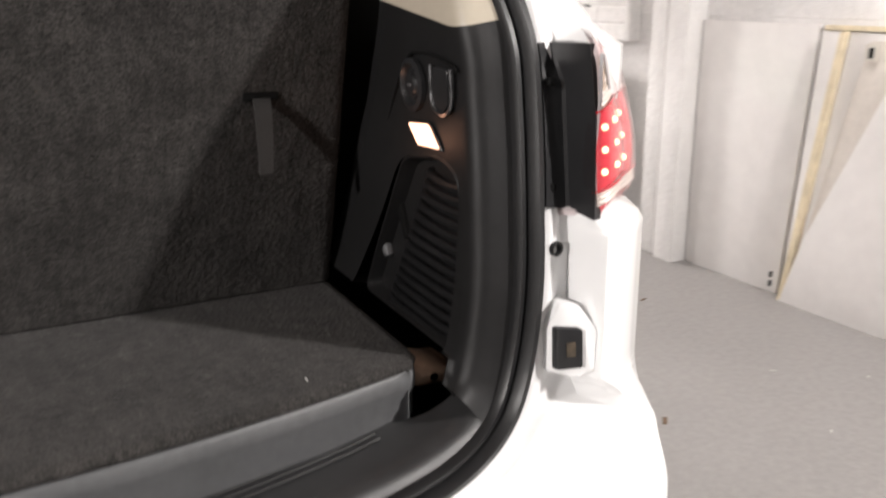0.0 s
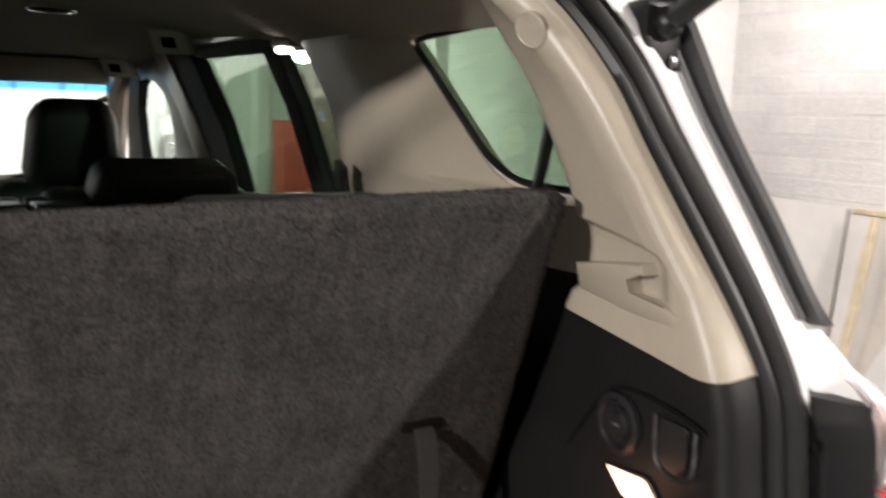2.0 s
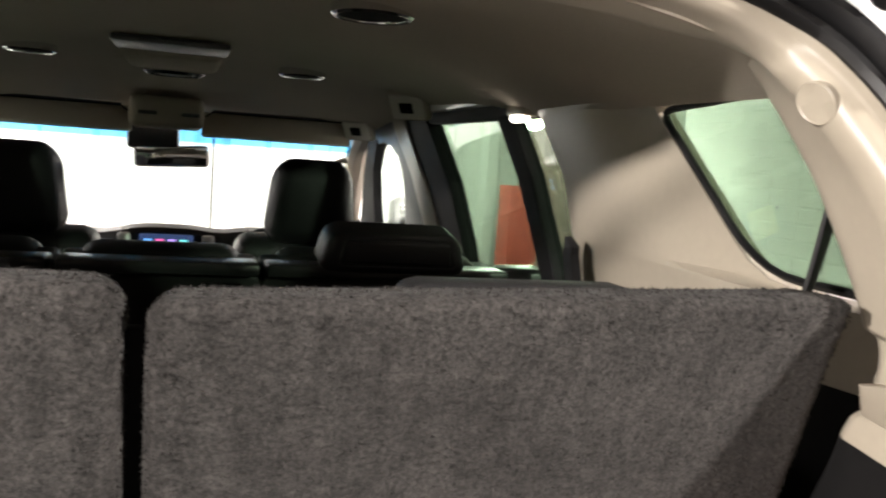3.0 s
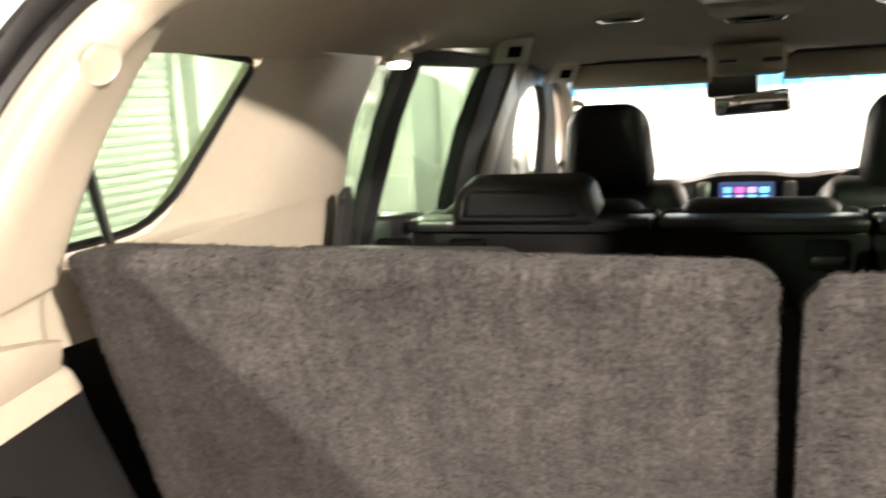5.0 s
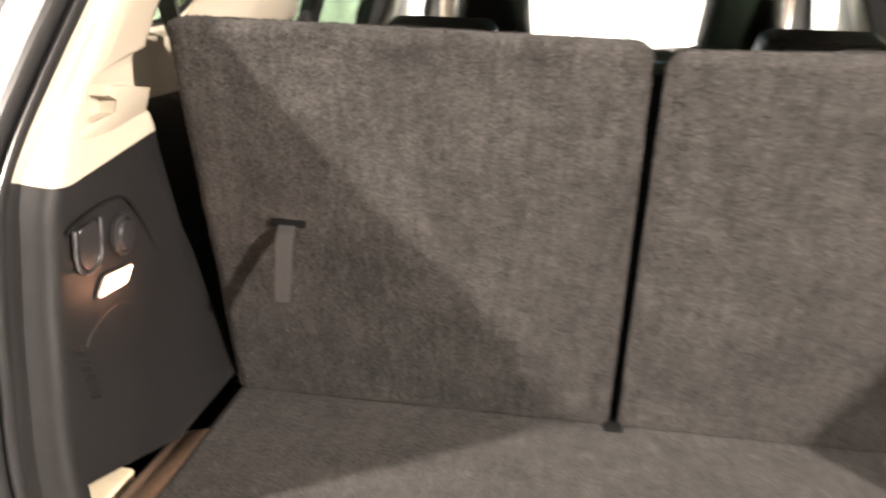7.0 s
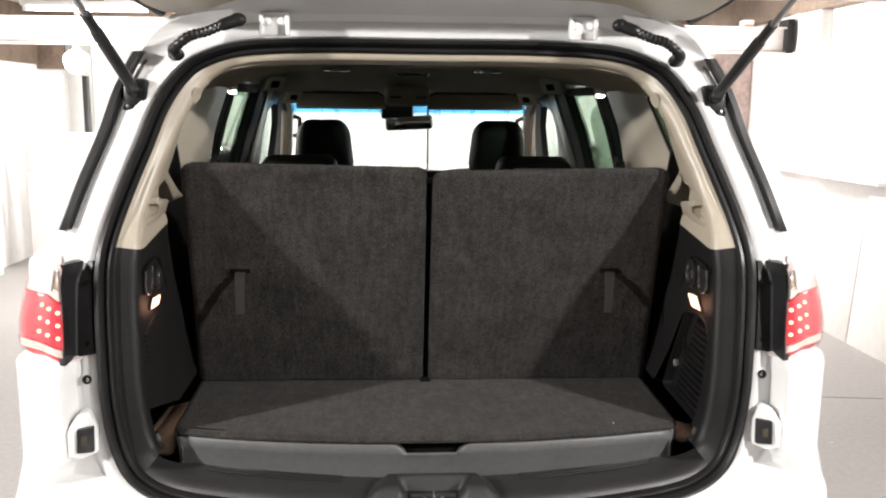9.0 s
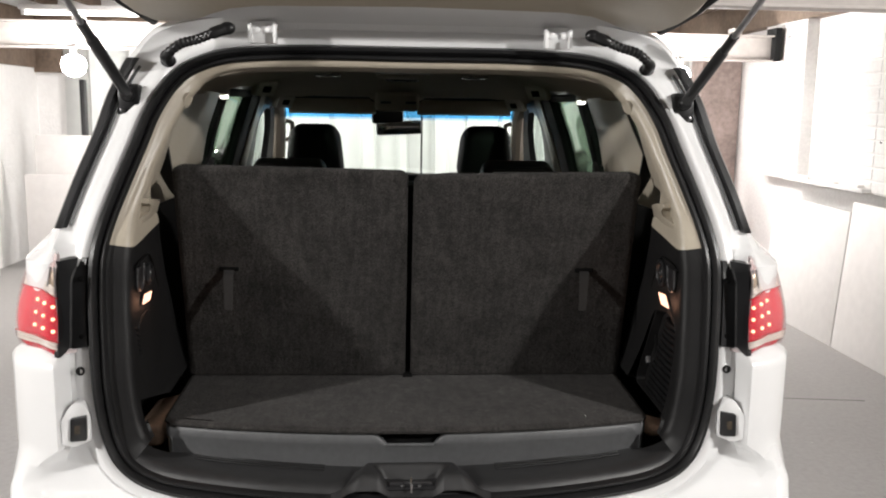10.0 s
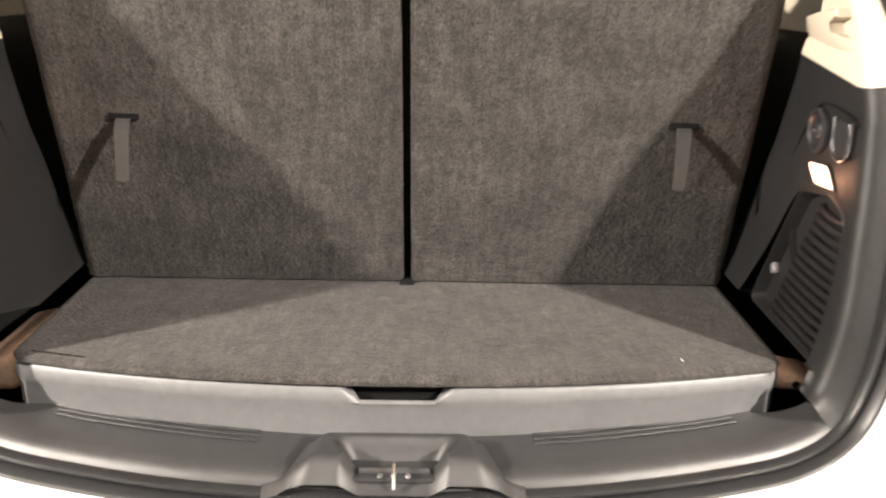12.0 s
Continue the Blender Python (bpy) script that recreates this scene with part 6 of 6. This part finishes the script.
for side in (-1, 1):
    edge = [(0.585, 0.02), (0.635, 0.12), (0.675, 0.28), (0.715, 0.5)]
    tube("gate_seal", [gate_point(side * u, s, 0.004) for u, s in edge], 0.014, RUBBER, gate, "black edge strip", 8)
    # Hinge
    hinge = new("gate_hinge")
    hinge.parent = car
    hinge["label"] = "white painted tailgate hinge"
    hx = side * 0.34
    box("hinge_leaf", (hx - 0.028, 0.205, 1.711), (hx + 0.028, 0.222, 1.762), PAINT, hinge, bevel=0.004)
    for dx in (-0.016, 0.016):
        lathe("hinge_bolt", [(0.009, 0), (0.009, 0.006), (0.004, 0.008)], lambda a, b, h: (hx + dx + a, 0.204 - h, 1.742 + b), PAINT, hinge, "", 10)
    for dx in (-0.028, 0.028):
        box("hinge_rib", (hx + dx - 0.004, 0.188, 1.711), (hx + dx + 0.004, 0.212, 1.756), PAINT, hinge, bevel=0.002)
    # Cable conduit
    conduit = new("cable_conduit")
    conduit.parent = car
    conduit["label"] = "black corrugated cable sleeve to the tailgate"
    pts = [Vector((side * 0.555, 0.205, 1.668)), Vector((side * 0.548, 0.16, 1.678)), Vector((side * 0.512, 0.14, 1.702)), Vector((side * 0.475, 0.135, 1.712)), Vector((side * 0.44, 0.14, 1.727)), Vector((side * 0.41, 0.15, 1.739))]
    line = spline(pts, 8)
    rad = [0.0095 + 0.0022 * (k % 2) if 8 < k < len(line) - 9 else 0.013 for k in range(len(line))]
    tube("sleeve", list(line), rad, RUBBER, conduit, sides=12)
    for p in (pts[0], pts[-1]):
        bm = bmesh.new()
        bmesh.ops.create_uvsphere(bm, u_segments=14, v_segments=8, radius=0.018)
        for v in bm.verts:
            v.co = Vector((v.co.x, v.co.y * 0.8, v.co.z * 0.8)) + p
        part("grommet", bm, RUBBER, conduit)
    # Gas strut
    strut = new("gas_strut")
    strut.parent = car
    strut["label"] = "black gas strut holding the tailgate"
    foot = Vector((side * 0.640, 0.185, 1.585))
    way = Vector((side * 0.03, -0.885, 0.465)).normalized()
    tube("rod", [foot + way * 0.03, foot + way * 0.30], 0.010, SATIN, strut, "black strut body")
    tube("cylinder", [foot + way * 0.02, foot + way * 0.24, foot + way * 0.245], [0.0125, 0.0125, 0.010], SATIN, strut)
    tube("piston_rod", [foot + way * 0.24, foot + way * 0.62], 0.0065, STEEL, strut, "thin steel rod")
    bm = bmesh.new()
    bmesh.ops.create_uvsphere(bm, u_segments=14, v_segments=8, radius=0.017)
    for v in bm.verts:
        v.co += foot + way * 0.015
    part("ball_socket", bm, RUBBER, strut, "black ball socket")
    bm = bmesh.new()
    add_box(bm, foot + Vector((-0.026, -0.012, -0.045)), foot + Vector((0.026, 0.022, 0.03)), 0.008, 2)
    part("bracket", bm, RUBBER, strut, "black strut bracket")
    for dz in (-0.03, 0.012):
        lathe("bracket_bolt", [(0.006, 0), (0.006, 0.004), (0.003, 0.005)], lambda a, b, h: foot + Vector((side * 0.012 + a, -0.012 - h, dz + b)), GREY_STEEL, strut, "steel bolt", 10)

# ---- things along the walls ----
def sheet(name, lo, hi, material, label, category, turn=None, group=""):
    ob = box(name, lo, hi, material, None, "", bevel=0.004, turn=turn)
    tagged(ob, label, category, group)
    return ob


# Boards lining the right wall, with a leaning sheet and pine battens.
def wall_sheet(name, outline, x, lean, thick, material, label, category, group=""):
    """A sheet standing before the right wall, its outline as (along, height)."""
    ob = prism(name, outline, thick, lambda u, v, w: Vector((x + lean * v + w, u, v)), material, bevel=0.002)
    return tagged(ob, label, category, group)


for y0, y1 in ((-3.4, -2.2), (-2.19, -1.0), (-0.99, 0.62)):
    sheet("wall_board", (WALL_X - 0.03, y0, 0.0), (WALL_X - 0.008, y1, 1.15), BOARD, "white fibreboard sheet along the brick wall", "board", group="wall boards")
wall_sheet("wall_board", [(2.24, 0.0), (2.24, 1.178), (1.60, 1.172), (1.672, 0.0)], WALL_X - 0.032, 0, 0.022, BOARD, "white fibreboard sheet with two small slots at its foot", "board", "wall boards")
wall_sheet("wall_board", [(1.655, 0.0), (1.59, 1.150), (0.66, 1.140), (0.66, 0.0)], WALL_X - 0.026, 0, 0.016, BOARD, "white fibreboard sheet behind the leaning sheets", "board", "wall boards")
wall_sheet("hardboard_sheet", [(1.592, 0.0), (1.362, 1.118), (0.75, 1.12), (0.75, 0.0)], WALL_X - 0.075, 0.035, 0.008, HARDBOARD, "pale brown hardboard sheet behind the white one", "board")
wall_sheet("leaning_board", [(1.600, 0.0), (1.515, 0.31), (1.172, 1.130), (0.700, 1.128), (0.748, 0.0)], WALL_X - 0.098, 0.045, 0.012, BOARD, "large white sheet leaning on the wall", "board")
wall_sheet("pine_edging", [(0.764, 0.0), (0.735, 0.45), (0.688, 1.126), (0.672, 1.126), (0.716, 0.45), (0.742, 0.0)], WALL_X - 0.106, 0.045, 0.020, PINE, "narrow pine strip along the sheet's edge", "batten")
wall_sheet("pine_batten", [(1.618, 0.0), (1.583, 0.0), (1.520, 0.55), (1.452, 1.152), (1.480, 1.152), (1.552, 0.55)], WALL_X - 0.088, 0.022, 0.026, PINE, "pale pine batten leaning on the boards", "batten")
for z in (0.082, 0.040):
    sheet("board_slot", (WALL_X - 0.034, 1.700, z - 0.014), (WALL_X - 0.030, 1.716, z + 0.014), VOID, "small dark slot cut in the board", "slot", group="board slots")
sheet("wall_rail", (WALL_X - 0.036, 1.170, 1.152), (WALL_X + 0.0, 1.575, 1.172), PINE, "thin bare timber rail on the wall", "rail")
sheet("wall_rail", (WALL_X - 0.052, 0.812, 1.143), (WALL_X + 0.0, 1.172, 1.182), BOARD, "white timber rail on the wall", "rail")
sheet("wall_rail", (WALL_X - 0.040, -3.4, 1.152), (WALL_X + 0.0, 0.800, 1.186), BOARD, "white timber rail on the wall", "rail")
for y0, w, dx in ((2.25, 0.13, 0.12), (2.42, 0.11, 0.09)):
    sheet("wall_post", (WALL_X - dx, y0, 0.0), (WALL_X + 0.015, y0 + w, CEIL_Z - 0.2), WALL_WHITE, "white painted timber post on the wall", "post", group="wall posts")
piers = []
for y0, y1 in ((2.72, 3.86), (4.70, 5.42)):
    pier = thing("wall_pier", "white painted brick pier with small holes in its joints", "pier", group="wall piers")
    box("core", (WALL_X - 0.0945, y0 - 0.003, 1.06), (WALL_X + 0.015, y1, CEIL_Z - 0.2), MORTAR, pier, bevel=0.002)
    piers.append((pier, y0, y1))
sill_board = thing("window_sill", "white painted sill under the blocked opening, with loose offcuts", "sill")
box("sill", (WALL_X - 0.165, 3.62, 1.068), (WALL_X + 0.0, 4.76, 1.094), WALL_WHITE, sill_board, bevel=0.004)
for y0, y1, h in ((4.40, 4.62, 0.022), (4.02, 4.18, 0.016), (3.70, 3.84, 0.02)):
    box("offcut", (WALL_X - 0.150, y0, 1.094), (WALL_X - 0.105, y1, 1.094 + h), BOARD, sill_board, "white timber offcut", bevel=0.002)
sheet("brick_pier", (2.82, 6.1, 0), (3.19, 6.4, 2.16), RED_BRICK, "bare brown brick pier", "pier")
plate = thing("wall_plate", "small pale metal plate with a dark slot", "plate", (WALL_X - 0.062, 1.331, 1.078))
box("face", (-0.004, -0.026, -0.033), (0.004, 0.026, 0.033), PALE, plate, bevel=0.002)
box("slot", (-0.006, -0.010, -0.022), (-0.0035, 0.010, 0.018), VOID, plate, "dark slot", bevel=0.001)
for y0, y1, top in ((2.76, 3.72, 1.00), (3.735, 4.86, 0.93)):
    ob = prism("leaning_board", [(y0, 0.0), (y1, 0.0), (y1, top), (y0, top)], 0.018, lambda u, v, w: Vector((2.975 + 0.07 * v + w, u, v)), BOARD, bevel=0.003)
    tagged(ob, "white sheet leaning on the wall pier", "board")
# Left side.
sheet("standing_panel", (-3.41, 6.6, 0.0), (-2.72, 6.64, 1.27), BOARD, "tall white sheet standing on the floor", "board")
sheet("standing_panel", (-3.49, 6.52, 0.0), (-2.72, 6.56, 0.90), BOARD, "low white sheet standing on the floor", "board")
# Dark strip that stands in for the darkness of a narrow gap.
sheet("dark_gap_strip", (-3.058, 6.85, 0.0), (-3.012, 6.93, 1.80), SATIN, "dark narrow strip standing in for a gap by the front wall", "post")
sheet("wall_plate_timber", (WALL_X - 0.125, 2.6, 2.29), (WALL_X - 0.002, FRONT_Y - 0.07, CEIL_Z - 0.204), JOIST, "dark timber plate along the top of the wall", "timber")
sheet("wall_header", (WALL_L + 0.002, FRONT_Y - 0.06, 2.36), (WALL_X - 0.002, FRONT_Y - 0.002, CEIL_Z - 0.204), JOIST, "dark timber header over the front wall", "header")
# Dark brown panels added to darken the unlit space above the white wall.
sheet("dark_infill", (WALL_L + 0.002, FRONT_Y - 0.05, 1.885), (-3.46, FRONT_Y - 0.004, 2.355), JOIST, "dark panel put for the unlit space above the white wall", "infill")
sheet("dark_infill", (WALL_L + 0.002, 6.2, 1.93), (WALL_L + 0.03, FRONT_Y - 0.06, 2.5), JOIST, "dark panel put for the unlit space above the white wall", "infill")
# Roller shutter beside the car.
shutter = thing("roller_shutter", "closed white roller shutter with narrow slats", "shutter", (WALL_L + 0.05, 0, 0))
for k in range(38):
    z = 0.05 + k * 0.06
    tube("slat", [(0, 2.1, z), (0, 4.62, z)], 0.031, WALL_WHITE, shutter, sides=6, flat=1.0)
for y in (2.04, 4.62):
    box("guide", (-0.03, y, 0), (0.08, y + 0.08, 2.35), WALL_WHITE, shutter, bevel=0.004)
box("hood", (-0.04, 2.04, 2.3), (0.2, 4.70, 2.55), WALL_WHITE, shutter, bevel=0.02)
for y in (0.4, 4.85, 6.0):
    sheet("wall_post", (WALL_L, y, 0), (WALL_L + 0.14, y + 0.16, CEIL_Z - 0.2), WALL_WHITE, "white painted timber post on the wall", "post", group="wall posts")
sheet("red_cabinet", (2.42, 5.75, 0), (2.66, 6.0, 1.38), RED, "red painted steel cabinet by the wall", "cabinet")
# Pleated white sheeting hung before the front wall.
folds = random.Random(12)
line, x, near_fold = [], -3.45, False
while x < WALL_X - 0.1:
    deep = folds.uniform(0.10, 0.17) if near_fold else 0.035
    line += [(x, FRONT_Y - deep), (x + (folds.uniform(0.06, 0.13) if near_fold else folds.uniform(0.16, 0.34)), FRONT_Y - deep - folds.uniform(-0.02, 0.02))]
    x = line[-1][0] + folds.uniform(0.015, 0.05)
    near_fold = not near_fold
bm = bmesh.new()
rows = [[bm.verts.new((px + 0.01 * math.sin(3 * z + px), py + 0.012 * math.sin(2.1 * z + 5 * px), z)) for px, py in line] for z in (0.02, 0.5, 1.0, 1.5, 2.0, 2.37)]
for a, b in zip(rows, rows[1:]):
    for j in range(len(a) - 1):
        bm.faces.new((a[j], a[j + 1], b[j + 1], b[j]))
sheeting = part("wall_sheeting", bm, SHEETING, None, sharp=20)
sheeting.modifiers.new("thickness", "SOLIDIFY").thickness = 0.006
tagged(sheeting, "pleated white sheeting hung before the front wall", "sheeting", kind="structure")
sheet("dark_pole", (0.274, FRONT_Y - 0.235, 0), (0.296, FRONT_Y - 0.213, CEIL_Z - 0.204), SATIN, "thin dark upright pole before the sheeting", "pole")

# Floor debris.
rng = random.Random(4)
spots = [(2.0, 2.02, LINT), (2.35, 2.6, LINT), (2.1, 1.4, RUST), (2.5, 1.1, LINT), (2.3, 0.7, LINT), (1.9, 1.0, RUST), (2.6, 1.9, RUST), (2.2, 1.75, LINT), (1.6, 0.9, LINT), (2.75, 0.9, LINT), (2.4, 3.2, LINT), (2.55, 0.4, LINT)]
for x, y, m in spots:
    bm = bmesh.new()
    k = rng.uniform(0.005, 0.010) if m is LINT else rng.uniform(0.015, 0.03)
    add_box(bm, (x - k, y - k * 0.3, 0.0), (x + k, y + k * 0.3, 0.003), 0.001, 1, Matrix.Rotation(rng.uniform(0, 3), 3, "Z"))
    ob = part("debris", bm, m)
    tagged(ob, "small flake of debris on the concrete floor", "debris", "floor debris")
ob = tube("floor_crack", [(1.0, 2.75, -0.001), (1.9, 2.70, -0.001), (2.6, 2.62, -0.001)], 0.0025, VOID, sides=6)
tagged(ob, "thin dark joint across the concrete floor", "joint", kind="structure")

# Lint on the cargo carpet.
bm = bmesh.new()
add_box(bm, (0.4095, 0.057, 0.8665), (0.4107, 0.066, 0.8680), 0.0005)
tagged(part("lint", bm, LINT), "white thread on the cargo carpet", "lint")

# Bricks of the right wall, laid in stretcher bond.
BRICK_L, BRICK_H, JOINT = 0.23, 0.076, 0.010
bm = bmesh.new()
add_box(bm, (0, 0, 0), (0.04, BRICK_L, BRICK_H), 0.004, 1)
first = part("brick", bm, BRICK, wall_east)
brick_mesh = first.data
placed = 0
loose = []
for row in range(18):
    z = 1.192 + row * (BRICK_H + JOINT)
    for col in range(-14, 26):
        y = col * (BRICK_L + JOINT) + (0.12 if row % 2 else 0)
        spot = Vector((WALL_X + rng.uniform(-0.0006, 0.001), y, z))
        if 0.2 < y < 4.6 and placed < 300:
            if placed == 0:
                first.location = spot
            else:
                ob = new("brick", brick_mesh)
                ob.parent = wall_east
                ob.location = spot
            placed += 1
        else:
            loose.append(spot)
base_v = [v.co.copy() for v in brick_mesh.vertices]
base_f = [tuple(p.vertices) for p in brick_mesh.polygons]
verts, faces = [], []
for s in loose:
    o = len(verts)
    verts += [v + s for v in base_v]
    faces += [tuple(o + i for i in f) for f in base_f]
me = bpy.data.meshes.new("brickwork")
me.from_pydata([tuple(v) for v in verts], [], faces)
me.materials.append(BRICK)
rest = new("brickwork", me)
rest.parent = wall_east
tagged(rest, kind="stuff")

for pier, y0, y1 in piers:
    count = round((y1 - y0) / 0.228)
    pitch = (y1 - y0) / count
    for row in range(17):
        for col in range(count):
            ob = new("brick", brick_mesh)
            ob.parent = pier
            ob.location = (WALL_X - 0.0985 + rng.uniform(-0.001, 0.001), y0 + col * pitch, 1.066 + row * 0.0873)
            ob.scale = (1.0, (pitch - 0.008) / BRICK_L, 1.02)


def joint_holes(name, x, y0, y1, z0, z1, count, parent):
    """Dark chips and holes where the painted joints have broken out."""
    bm = bmesh.new()
    for k in range(count):
        z = z0 + (BRICK_H + JOINT) * rng.randint(0, int((z1 - z0) / (BRICK_H + JOINT))) + rng.uniform(-0.004, 0.004)
        y = rng.uniform(y0, y1)
        long, tall = rng.choice((0.008, 0.012, 0.02, 0.045)), rng.uniform(0.004, 0.011)
        add_box(bm, (x - 0.002, y, z - tall), (x + 0.004, y + long, z), 0.0015, 1, Euler((rng.uniform(-0.3, 0.3), 0, 0)).to_matrix())
    tagged(part(name, bm, VOID, parent, "dark holes in the joints"), kind="stuff")


joint_holes("joint_hole", WALL_X - 0.0005, 2.5, 3.2, 1.226, 2.2, 10, wall_east)
for pier, y0, y1 in piers:
    joint_holes("joint_hole", WALL_X - 0.1, y0 + 0.02, y1 - 0.06, 1.15, 2.4, 9, pier)

for ob in bpy.data.objects:
    if ob.type == "MESH" and ob.data.materials and ob.data.materials[0] in (SCREEN_GLASS, BLUE_BAND, PALE_BAND, CLEAR_LENS):
        ob.visible_shadow = False
